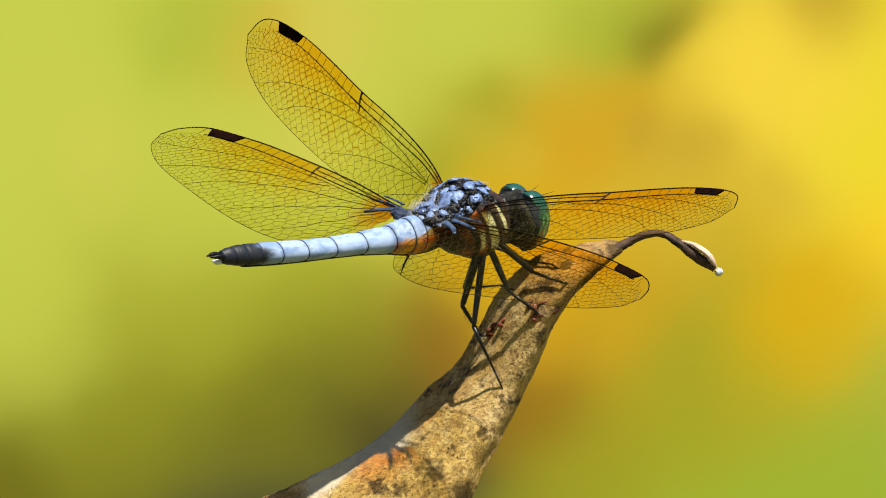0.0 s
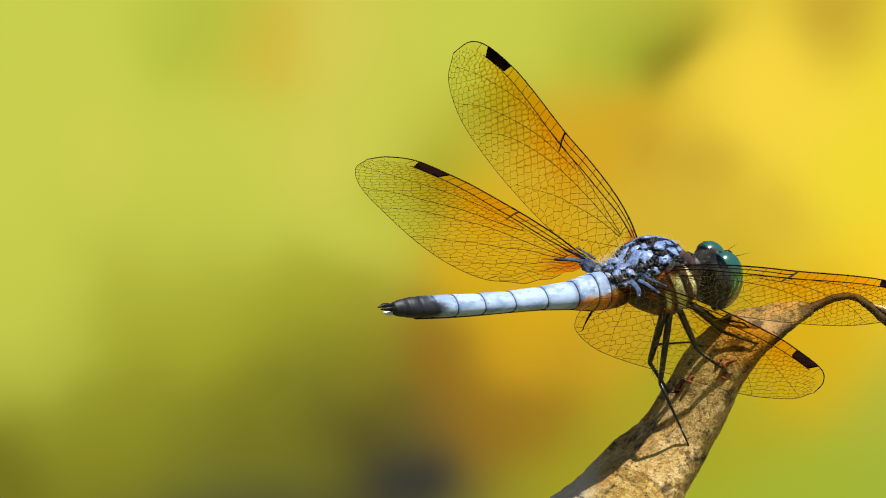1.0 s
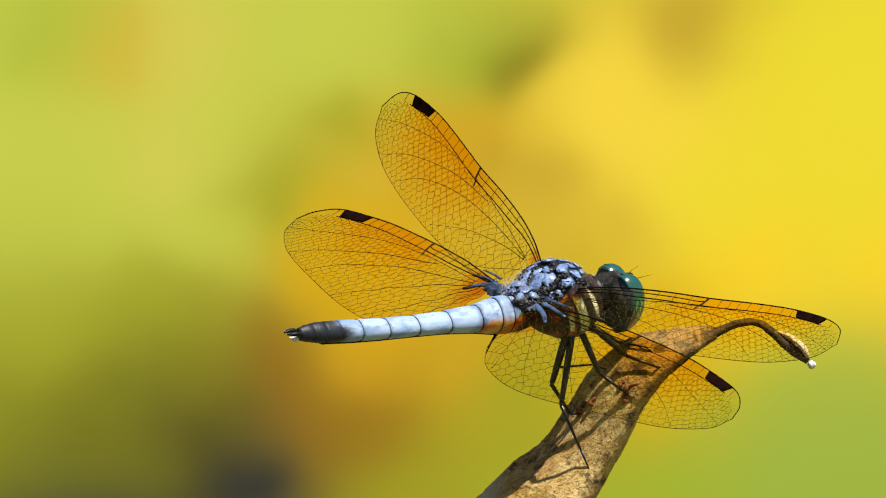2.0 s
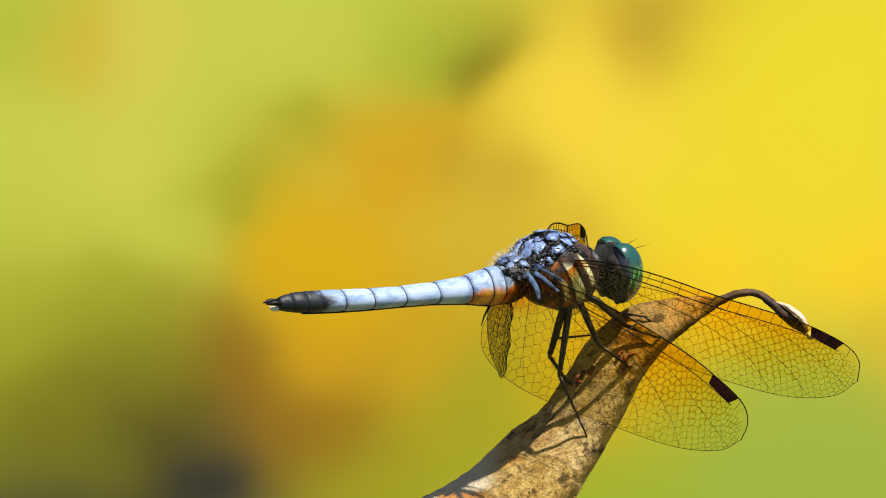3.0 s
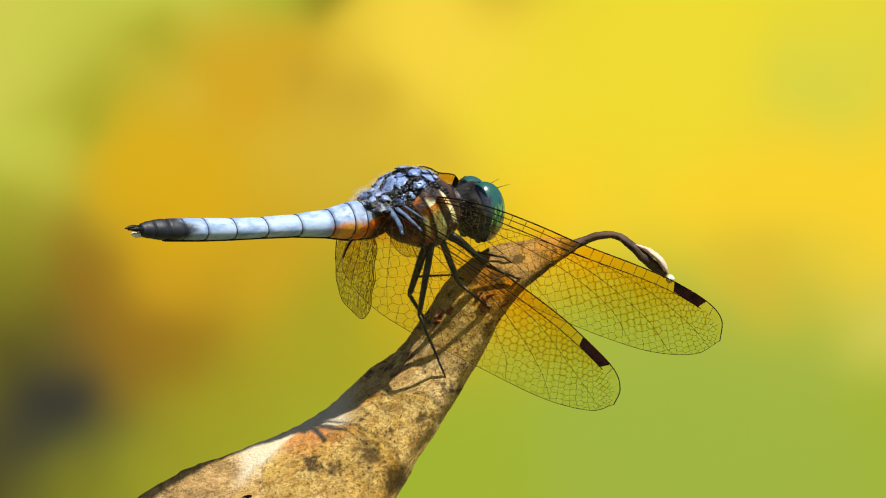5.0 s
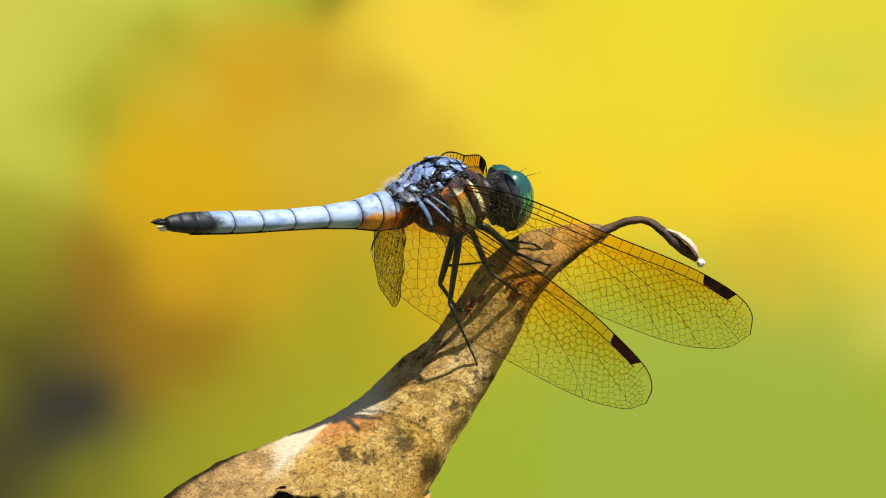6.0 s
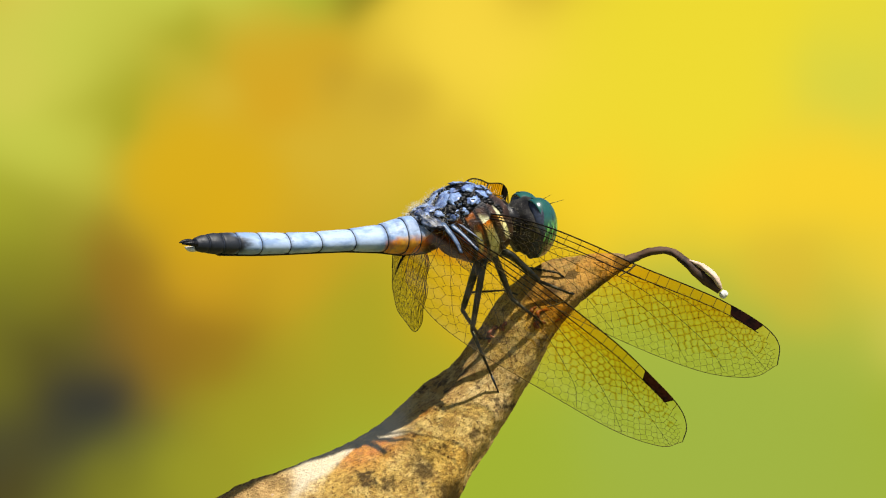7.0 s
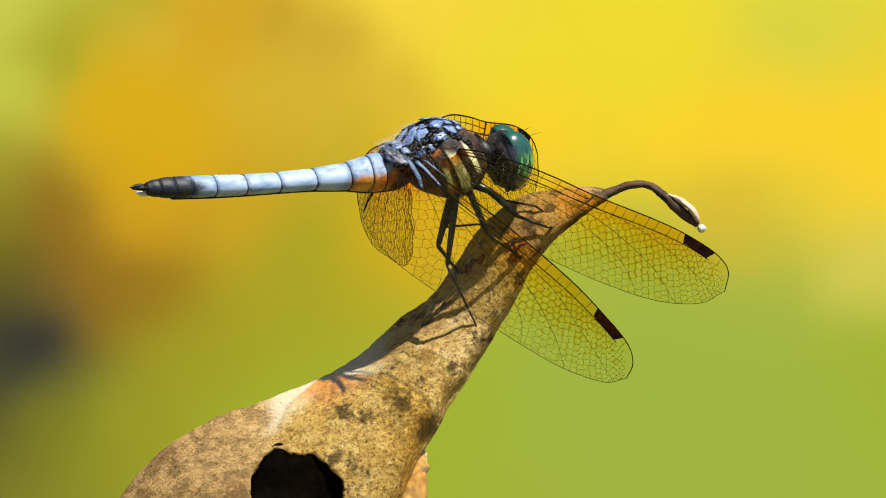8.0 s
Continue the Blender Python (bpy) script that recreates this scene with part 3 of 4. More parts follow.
    part("chip", bm, PALE_LEAF, leaf, "small pale chip on the blade")
    bm = bmesh.new()
    fold = curve_through([(x, on_front(x, z).y + back, z, r) for x, z, back, r in ((0.0, -22.4, 1.6, 0.25), (-0.1, -23.6, 1.2, 0.75), (-0.5, -25.5, 1.0, 1.0), (-1.1, -28.5, 1.0, 1.1), (-2.2, -33.0, 1.2, 0.9), (-3.8, -38.0, 1.5, 0.3))], 40)
    tube(bm, fold[:, :3] * MM, fold[:, 3] * MM, 20, 0.6, rough=0.4)
    part("folded_edge", bm, PALE_LEAF, leaf, "pale pink folded edge of the blade")
    bm = bmesh.new()
    path = curve_through(((-18.9, 0.0, -61.5, 1.3), (-17, 0, -120, 1.6), (-12, 0, -300, 2.0), (-10, 0, -450, 2.3), (-9, 2, -602, 2.6)), 40)
    tube(bm, path[:, :3] * MM, path[:, 3] * MM, 12)
    part("stalk", bm, STALK, leaf, "thin dry upright stalk")
    return on_front


on_leaf = perch()

# ---- the dragonfly ----
# seconds; place in millimetres from the perch; turn in degrees
BODY_PATH = [
    (0.00, 2.69, -1.00, 2.45, 18.8, -2.5, 40.9),
    (0.20, 2.76, -1.00, 2.76, 18.6, -2.2, 41.7),
    (0.50, 2.29, -1.00, 2.43, 23.5, -2.1, 34.1),
    (0.70, 2.42, -1.00, 2.89, 21.5, -1.5, 36.0),
    (0.80, 2.77, -1.00, 2.24, 23.7, -2.9, 40.6),
    (1.00, 2.38, -1.00, 2.28, 23.8, -3.0, 35.3),
    (1.30, 2.65, -1.00, 2.22, 22.2, -3.0, 37.2),
    (1.50, 2.48, -1.00, 2.27, 22.9, -3.3, 38.2),
    (1.70, 2.26, -1.00, 2.16, 22.6, -4.0, 36.2),
    (2.80, 2.20, -1.00, 2.15, 22.3, -5.1, 36.6),
    (3.00, 1.84, -1.00, 1.97, 15.1, -4.5, 31.1),
    (3.50, 1.81, -1.00, 2.14, 14.6, -4.0, 30.2),
    (4.00, 1.91, -1.00, 2.02, 14.7, -4.2, 31.6),
    (4.50, 1.99, -1.00, 2.02, 13.0, -4.5, 30.3),
    (5.20, 1.91, -1.00, 2.22, 12.3, -3.1, 31.7),
    (6.30, 1.84, -1.00, 2.05, 13.7, -3.3, 30.0),
    (7.00, 1.88, -1.00, 2.20, 13.3, -3.1, 31.9),
    (7.50, 1.98, -1.00, 1.91, 14.3, -4.7, 29.8),
    (8.00, 1.34, -1.00, 2.00, 14.0, -5.0, 23.3),
]

# seconds; hinge of each wing on the thorax in millimetres, and its turn on the thorax in degrees
WING_PATHS = {
    "left_fore": [
        (0.00, -0.49, 2.11, 2.10, 94.6, -17.1, 85.3),
        (0.20, -0.55, 2.14, 2.04, 92.8, -19.7, 86.6),
        (0.50, -0.50, 2.15, 2.20, 85.2, -27.1, 96.9),
        (0.70, -0.54, 2.18, 2.19, 97.7, -22.9, 93.2),
        (0.80, -0.51, 2.11, 2.09, 91.5, -19.8, 89.3),
        (1.00, -0.42, 2.03, 2.07, 100.4, -17.7, 89.4),
        (1.30, -0.44, 2.08, 2.14, 99.3, -16.8, 86.0),
        (1.50, -0.48, 2.10, 2.13, 100.0, -15.7, 86.5),
        (1.70, -0.46, 2.11, 2.18, 105.2, -13.5, 83.9),
        (2.50, -0.33, 2.20, 2.75, 107.0, -7.2, 77.0),
        (2.80, -0.36, 2.29, 2.84, 100.5, 6.3, 62.7),
        (2.90, 0.08, 1.82, 2.42, 85.6, 12.3, 50.7),
        (3.00, 0.10, 1.80, 2.39, 84.6, 12.6, 50.1),
        (3.50, -0.00, 1.84, 2.33, 81.9, 12.5, 47.7),
        (4.00, -0.01, 1.84, 2.29, 88.2, 12.5, 47.5),
        (4.50, -0.01, 1.84, 2.29, 109.7, 12.0, 46.8),
        (6.30, 0.02, 1.84, 2.36, 93.0, 11.2, 49.0),
        (7.00, 0.04, 1.83, 2.36, 95.2, 11.5, 47.8),
        (7.50, -0.03, 1.84, 2.28, 102.0, 13.1, 47.6),
        (8.00, 0.05, 1.83, 2.43, 84.7, 14.9, 46.7),
    ],
    "left_hind": [
        (0.00, -4.69, 2.44, 0.69, 157.0, -1.5, 88.9),
        (0.20, -4.66, 2.41, 0.68, 162.2, -2.6, 89.2),
        (0.50, -4.59, 2.42, 0.85, 2.8, 178.9, -87.5),
        (0.70, -4.62, 2.42, 0.80, 169.7, 0.9, 91.6),
        (0.80, -4.65, 2.42, 0.74, 161.4, 0.1, 89.3),
        (1.00, -4.68, 2.41, 0.71, 165.7, 1.2, 90.4),
        (1.30, -4.66, 2.44, 0.79, 163.5, 2.3, 88.0),
        (1.50, -4.68, 2.45, 0.76, 161.9, 4.4, 86.8),
        (1.70, -4.66, 2.43, 0.76, 154.9, 5.9, 85.0),
        (2.50, -4.20, 2.30, 1.44, 132.1, 7.9, 79.5),
        (2.80, -4.17, 2.29, 1.49, 78.4, 15.5, 72.4),
        (2.90, -3.05, 1.37, 0.65, 87.2, 15.0, 63.2),
        (3.00, -2.95, 1.29, 0.58, 88.0, 15.0, 62.5),
        (3.50, -2.95, 1.30, 0.58, 92.0, 15.5, 62.5),
        (4.00, -2.94, 1.30, 0.58, 87.5, 15.5, 64.3),
        (4.50, -2.92, 1.28, 0.58, 86.0, 15.0, 65.8),
        (5.20, -2.92, 1.28, 0.58, 86.0, 14.7, 64.9),
        (6.30, -2.92, 1.28, 0.58, 86.0, 14.7, 64.3),
        (7.00, -2.92, 1.28, 0.58, 86.0, 14.4, 63.8),
        (7.50, -2.92, 1.28, 0.58, 85.0, 15.0, 65.2),
        (8.00, -2.60, 1.26, 0.80, 81.0, 16.6, 75.5),
    ],
    "right_fore": [
        (0.00, -0.59, -1.77, 1.36, 19.5, -17.4, -77.1),
        (0.20, -0.65, -1.70, 1.41, 11.1, -19.7, -80.1),
        (0.50, -0.76, -1.60, 1.51, 12.3, -25.1, -77.2),
        (0.70, -0.74, -1.63, 1.46, 12.1, -24.4, -78.8),
        (0.80, -0.61, -1.69, 1.50, 23.5, -11.3, -71.1),
        (1.00, -0.50, -1.80, 1.50, 17.3, -16.9, -74.0),
        (1.30, -0.54, -1.78, 1.48, 20.6, -13.0, -71.4),
        (1.50, -0.59, -1.71, 1.51, 22.4, -13.4, -71.5),
        (1.70, -0.48, -1.77, 1.59, 19.6, -13.1, -71.2),
        (2.80, 0.01, -2.01, 1.53, 36.5, -10.2, -69.2),
        (3.00, 0.14, -2.14, 1.45, 35.5, 5.1, -59.6),
        (3.50, 0.02, -2.05, 1.50, 39.0, 4.6, -60.8),
        (4.00, 0.00, -2.02, 1.56, 36.2, 5.2, -60.3),
        (4.50, 0.02, -2.04, 1.54, 39.4, 9.5, -56.3),
        (5.20, 0.17, -2.17, 1.43, 37.1, 11.0, -56.7),
        (6.30, 0.13, -2.07, 1.66, 37.4, 12.3, -53.8),
        (7.00, 0.19, -2.20, 1.38, 34.9, 11.6, -54.6),
        (7.50, 0.15, -2.16, 1.40, 30.8, 10.6, -56.4),
        (8.00, 0.13, -2.14, 1.42, 31.7, 10.4, -55.3),
    ],
    "right_hind": [
        (0.00, -3.39, -1.67, 0.70, 16.7, -5.1, -88.4),
        (0.20, -3.38, -1.69, 0.66, 11.6, -5.1, -89.1),
        (0.50, -3.26, -1.78, 0.75, 7.6, -8.1, -85.9),
        (0.70, -3.25, -1.78, 0.75, 9.9, -8.0, -86.5),
        (0.80, -3.32, -1.75, 0.68, 14.5, -2.7, -85.3),
        (1.00, -3.39, -1.70, 0.70, 15.5, -5.4, -85.1),
        (1.30, -3.36, -1.73, 0.67, 14.5, -2.5, -84.3),
        (1.50, -3.31, -1.75, 0.71, 14.6, -3.1, -84.5),
        (1.70, -3.33, -1.75, 0.68, 18.5, -4.0, -84.2),
        (2.80, -3.31, -1.76, 0.71, 36.6, 0.8, -78.5),
        (3.00, -3.34, -1.74, 0.73, 35.4, 11.9, -72.8),
        (3.50, -3.36, -1.73, 0.70, 35.0, 13.0, -73.2),
        (4.00, -3.34, -1.73, 0.72, 34.5, 13.9, -71.9),
        (4.50, -3.39, -1.71, 0.73, 25.9, 20.5, -65.1),
        (5.20, -3.37, -1.71, 0.73, 26.4, 22.1, -64.1),
        (6.30, -3.35, -1.74, 0.72, 24.1, 25.2, -58.7),
        (7.00, -3.28, -1.78, 0.68, 23.1, 27.4, -54.2),
        (7.50, -3.35, -1.74, 0.71, 21.8, 25.7, -59.3),
        (8.00, -3.40, -1.73, 0.75, 18.3, 27.9, -56.5),
    ],
}


def body_pose(x, y, z, rx, ry, rz):
    return pose(x * MM, y * MM, HEIGHT + z * MM, rx, ry, rz)


REST = body_pose(*[r for r in BODY_PATH if r[0] == 7.0][0][1:])
HINGES = {"fore": (-0.2, 1.9, 2.05), "hind": (-3.5, 1.6, 1.0)}


def on_body(right, away, up):
    """A place given from the perch, in the dragonfly's own space."""
    return REST.inverted() @ Vector((right * MM, away * MM, HEIGHT + up * MM))


def loft(bm, rows, sides=28, cap=True):
    """A body of rounded cross sections along x: rows of x, z, half width, half height, in millimetres."""
    rings = []
    for x, z, wide, high in rows:
        ring = []
        for j in range(sides):
            t = 2 * math.pi * j / sides
            c, s = math.cos(t), math.sin(t)
            ridge = 0.10 * max(0.0, s) ** 8
            ring.append(bm.verts.new((x * MM, c * wide * MM, (z + high * (s * (1.0 if s > 0 else 0.92) + ridge)) * MM)))
        rings.append(ring)
    for one, two in zip(rings, rings[1:]):
        for j in range(sides):
            bm.faces.new((one[j], one[(j + 1) % sides], two[(j + 1) % sides], two[j]))
    if cap:
        bm.faces.new(rings[0][::-1])
        bm.faces.new(rings[-1])


def make_abdomen(fly):
    abdomen = tagged(new("abdomen"), "long pale blue abdomen with a black tip")
    abdomen.parent = fly
    # x, z, half width, half height
    shape = np.array(((-27.2, -0.40, 0.40, 0.42), (-26.2, -0.42, 0.72, 0.70), (-25.0, -0.48, 0.95, 0.86), (-23.0, -0.58, 1.05, 0.90), (-21.1, -0.69, 1.08, 0.90), (-18.3, -0.82, 1.12, 0.86),
                      (-15.2, -0.89, 1.15, 0.82), (-11.9, -0.91, 1.2, 0.88), (-8.6, -0.95, 1.4, 1.12), (-6.4, -0.90, 1.65, 1.55), (-4.2, -0.80, 1.7, 1.62), (-2.6, -0.6, 1.5, 1.5)))
    joints = (-26.9, -25.7, -24.4, -22.9, -20.7, -17.9, -14.8, -11.5, -8.4, -6.5, -5.3, -3.0)
    for a, b in zip(joints, joints[1:]):
        bm = bmesh.new()
        rows = []
        for k, t in enumerate(np.linspace(0, 1, 9)):
            x = a + (b - a) * t
            z, wide, high = (np.interp(x, shape[:, 0], shape[:, q]) for q in (1, 2, 3))
            swell = 1 + 0.035 * math.sin(math.pi * t) - (0.05 if k in (0, 8) else 0) + (0.03 if k == 1 else 0)
            rows.append((x, z, wide * swell, high * swell))
        loft(bm, rows)
        part("abdomen_segment", bm, ABDOMEN, abdomen)
    for x in joints[1:-1]:
        z, wide, high = (np.interp(x, shape[:, 0], shape[:, q]) for q in (1, 2, 3))
        bm = bmesh.new()
        loft(bm, [(x + d, z, wide * g, high * g) for d, g in ((-0.035, 0.97), (-0.022, 1.005), (0.018, 1.007), (0.03, 0.98))])
        part("segment_rim", bm, RIM, abdomen, "thin black rim of a segment")
    for x0, x1, z in ((-24.5, -8.6, -1.25), (-8.6, -3.5, -1.6)):
        bm = bmesh.new()
        pts = [(x, np.interp(x, shape[:, 0], shape[:, 1]) - np.interp(x, shape[:, 0], shape[:, 3]) * 0.93, 0.5, 0.16) for x in np.linspace(x0, x1, 20)]
        loft(bm, pts, 12)
        part("belly_plate", bm, BLACK, abdomen, "black strip under the abdomen")
    for side in (-1, 1):
        bm = bmesh.new()
        path = curve_through(((-26.6, 0.3 * side, -0.3, 0.22), (-27.4, 0.38 * side, -0.16, 0.22), (-28.2, 0.22 * side, -0.2, 0.05)), 10)
        tube(bm, path[:, :3] * MM, path[:, 3] * MM, 8)
        part("tail_clasper", bm, BLACK, abdomen)
    bm = bmesh.new()
    path = curve_through(((-26.5, 0, -0.7, 0.3), (-27.2, 0, -0.75, 0.24), (-27.7, 0, -0.6, 0.08)), 8)
    tube(bm, path[:, :3] * MM, path[:, 3] * MM, 8)
    part("tail_clasper", bm, OFF_WHITE, abdomen, "pale lower tail clasper")
    # small hooked claspers under the second segment
    bm = bmesh.new()
    tube(bm, [Vector((-6.0, -0.3, -2.3)) * MM, Vector((-6.6, -0.4, -3.2)) * MM, Vector((-6.9, -0.4, -4.1)) * MM], [0.12 * MM, 0.09 * MM, 0.03 * MM], 6)
    part("hook", bm, BLACK, abdomen, "thin dark hook below the waist")
    return abdomen


THORAX_CENTRE, THORAX_SIZE = Vector((0.3, 0, 0.0)), Vector((4.0, 3.1, 3.4))
HIND_CENTRE, HIND_SIZE = Vector((-3.2, 0, 0.2)), Vector((2.2, 2.1, 1.45))
LEAN = 0.27               # the thorax leans back towards its top


def thorax_top(x, y, lift=0.0):
    d = 1 - ((x - THORAX_CENTRE.x) / THORAX_SIZE.x) ** 2 - (y / THORAX_SIZE.y) ** 2
    z = THORAX_CENTRE.z + THORAX_SIZE.z * math.sqrt(max(d, 0.02))
    x, z = lean_back(x, z)
    return Vector((x, y, z + lift)) * MM


def lean_back(x, z):
    """The top of the thorax leans back and slopes down towards the abdomen."""
    x -= LEAN * z
    most = 3.65 + 0.58 * min(0.0, x - 0.1)
    return x, (most + 0.15 * (z - most) if z > most else z)


def make_thorax(fly):
    bm = bmesh.new()
    for v in blob(bm, THORAX_CENTRE * MM, THORAX_SIZE * MM, None, 5, 0.05, 3.0):
        q = v.co / MM
        v.co += v.co.normalized() * (0.10 * noise.noise(q * 0.8) + 0.05 * noise.noise(q * 2.2)) * MM
        v.co.x, v.co.z = (q * MM for q in lean_back(v.co.x / MM, v.co.z / MM))
    thorax = part("thorax", bm, THORAX, fly, "brown thorax with pale yellow side stripes")
    bm = bmesh.new()
    for v in blob(bm, HIND_CENTRE * MM, HIND_SIZE * MM, None, 5, 0.15, 7.0):
        q = v.co / MM
        v.co += v.co.normalized() * (0.18 * noise.noise(q * 1.6) + 0.1 * noise.noise(q * 4)) * MM
    part("hind_thorax", bm, BLACK, thorax, "black rear of the thorax")
    bm = bmesh.new()
    rng = random.Random(4)
    for _ in range(220):
        x, y = rng.uniform(-4.0, 2.4), rng.uniform(-2.4, 2.4)
        blob(bm, thorax_top(x, y, -0.12), Vector((rng.uniform(0.25, 0.5), rng.uniform(0.2, 0.4), 0.2)) * MM, None, 1, 0.3, x)
    tagged(part("back_ridge", bm, BLACK, thorax, "black ridges between the plates of the back"), kind="stuff")
    plates = [(-3.4, 0.0, 0.5, 0.5), (-0.5, 0.0, 0.45, 0.4), (2.3, 0.0, 0.4, 0.35)]
    for side in (-1, 1):
        plates += [(-2.5, 0.85 * side, 1.0, 0.52), (-1.35, 1.5 * side, 0.62, 0.62), (-1.25, 0.45 * side, 0.5, 0.34), (0.25, 0.95 * side, 0.66, 0.42), (1.2, 1.55 * side, 0.6, 0.36),
                   (-0.05, 2.15 * side, 0.6, 0.40), (-2.3, 2.05 * side, 0.45, 0.42), (1.35, 0.6 * side, 0.42, 0.30), (2.2, 1.1 * side, 0.36, 0.26), (-1.2, 2.45 * side, 0.3, 0.3), (-3.2, 1.6 * side, 0.4, 0.34)]
    for k, (x, y, long, wide) in enumerate(((-3.9, 0.55, 0.62, 0.42), (-3.9, -0.55, 0.62, 0.42), (-3.5, 1.35, 0.5, 0.36), (-3.5, -1.35, 0.5, 0.36), (-4.6, 0.9, 0.36, 0.3), (-4.6, -0.9, 0.36, 0.3), (-4.8, 0.0, 0.34, 0.34))):
        bm = bmesh.new()
        d = Vector(((x - HIND_CENTRE.x) / HIND_SIZE.x, y / HIND_SIZE.y, 0))
        d.z = math.sqrt(max(0.02, 1 - d.length_squared))
        up = Vector([d[q] / HIND_SIZE[q] for q in range(3)]).normalized()
        spot = HIND_CENTRE + Vector([d[q] * HIND_SIZE[q] for q in range(3)]) + up * 0.05
        blob(bm, spot * MM, Vector((long, wide, 0.12)) * MM, Vector((0, 0, 1)).rotation_difference(up).to_matrix(), 3, 0.5, k * 2.1)
        part("back_plate", bm, PLATE, thorax)
    for k, (x, y, long, wide) in enumerate(plates):
        bm = bmesh.new()
        long, wide = long * 1.06, wide * 1.1
        up = Vector(((x - THORAX_CENTRE.x) / THORAX_SIZE.x ** 2, y / THORAX_SIZE.y ** 2, (thorax_top(x, y).z / MM - THORAX_CENTRE.z) / THORAX_SIZE.z ** 2)).normalized()
        slope = Vector((0, 0, 1)).rotation_difference(up).to_matrix() @ Matrix.Rotation(0.4 * math.sin(k * 2.4), 3, "Z")
        blob(bm, thorax_top(x, y, 0.05), Vector((long, wide * 0.92, 0.13)) * MM, slope, 3, 0.62, k * 1.3)
        part("back_plate", bm, PLATE, thorax, "pale blue plate of the back" if k == 0 else "")
    bm = bmesh.new()
    rng = random.Random(8)
    for _ in range(1000):
        a, b = rng.uniform(0, 2 * math.pi), rng.uniform(-0.55, 1.0)
        d = Vector((math.cos(a) * math.sqrt(1 - b * b), math.sin(a) * math.sqrt(1 - b * b), b))
        if rng.random() < 0.7:
            d = Vector((-abs(d.x) - 0.4, d.y, abs(d.z))).normalized()
        root = Vector([THORAX_CENTRE[k] + d[k] * THORAX_SIZE[k] * 0.99 for k in range(3)])
        root.x, root.z = lean_back(root.x, root.z)
        tip = root + (d + Vector([rng.uniform(-0.5, 0.5) for _ in range(3)])).normalized() * rng.uniform(0.3, 0.75)
        tube(bm, [root * MM, tip * MM], [0.009 * MM, 0.003 * MM], 3)
    for _ in range(420):
        d = Vector((rng.uniform(-1, 0.1), rng.uniform(-1, 1), rng.uniform(-0.2, 1))).normalized()
        root = HIND_CENTRE + Vector([d[k] * HIND_SIZE[k] for k in range(3)])
        tip = root + (d + Vector([rng.uniform(-0.6, 0.6) for _ in range(3)])).normalized() * rng.uniform(0.4, 0.95)
        tube(bm, [root * MM, tip * MM], [0.010 * MM, 0.003 * MM], 3)
    tagged(part("fur", bm, HAIR, thorax, "fine grey hairs"), kind="stuff")
    return thorax


def make_head(fly):
    bm = bmesh.new()
    for v in blob(bm, Vector((6.1, 0, -0.5)) * MM, Vector((1.35, 2.62, 2.48)) * MM, None, 4, 0.06):
        v.co.x += 0.12 * MM * noise.noise(v.co / MM * 1.1)
    head = part("head", bm, NAPE, fly, "dark grey hairy back of the head")
    for side in (-1, 1):
        bm = bmesh.new()
        for v in blob(bm, Vector((6.35, 1.16 * side, -0.5)) * MM, Vector((1.95, 1.62, 2.62)) * MM, None, 5):
            tall = v.co.z / MM + 0.5
            v.co.x = max(v.co.x, (6.15 - 0.09 * tall * tall if tall > 0 else 6.15 + 0.04 * tall * tall) * MM)
        eye = part("eye", bm, EYE, head, "large glossy blue-green compound eye")
        bm = bmesh.new()
        for v in blob(bm, Vector((6.2, 1.14 * side, -0.52)) * MM, Vector((1.0, 1.66, 2.60)) * MM, None, 4, 0.05, side):
            tall = v.co.z / MM + 0.5
            v.co.x = min(max(v.co.x, 5.55 * MM), (6.42 - 0.07 * tall * tall) * MM)
        part("eye_rim", bm, RIM, eye, "black band round the back of the eye")
    bm = bmesh.new()
    blob(bm, Vector((7.7, 0, -1.1)) * MM, Vector((0.9, 1.1, 1.5)) * MM, None, 3, 0.1)
    part("face", bm, OFF_WHITE, head, "white face between the eyes")
    bm = bmesh.new()
    blob(bm, Vector((7.4, 0, 1.2)) * MM, Vector((0.6, 0.5, 0.5)) * MM, None, 3, 0.1)
    part("crown", bm, BLACK, head)
    bm = bmesh.new()
    blob(bm, Vector((7.3, 0, -2.7)) * MM, Vector((0.9, 1.2, 0.55)) * MM, None, 3, 0.1)
    part("jaw", bm, BLACK, head)
    for side in (-1, 1):
        bm = bmesh.new()
        tube(bm, [Vector(p) * MM for p in ((7.7, 0.5 * side, 1.3), (8.2, 0.75 * side, 1.5), (9.1, 1.0 * side, 1.75))], [0.045 * MM, 0.025 * MM, 0.008 * MM], 6)
        part("antenna", bm, BLACK, head)
    bm = bmesh.new()
    tube(bm, [Vector(p) * MM for p in ((3.2, 0, 0.2), (4.6, 0, -0.2), (5.6, 0, -0.5))], [1.7 * MM, 1.05 * MM, 1.2 * MM], 20)
    part("neck", bm, BLACK, head)
    bm = bmesh.new()
    rng = random.Random(5)
    for _ in range(420):
        a, r = rng.uniform(0, 2 * math.pi), math.sqrt(rng.uniform(0.1, 1.0))
        root = Vector((4.85 + 0.55 * r * r, 2.35 * r * math.cos(a), -0.5 + 2.2 * r * math.sin(a)))
        tube(bm, [root * MM, (root + Vector((-rng.uniform(0.2, 0.6), rng.uniform(-0.3, 0.3), rng.uniform(-0.3, 0.3)))) * MM], [0.006 * MM, 0.002 * MM], 3)
    tagged(part("nape_fur", bm, NAPE_HAIR, head, "fine grey hairs on the nape"), kind="stuff")
    return head


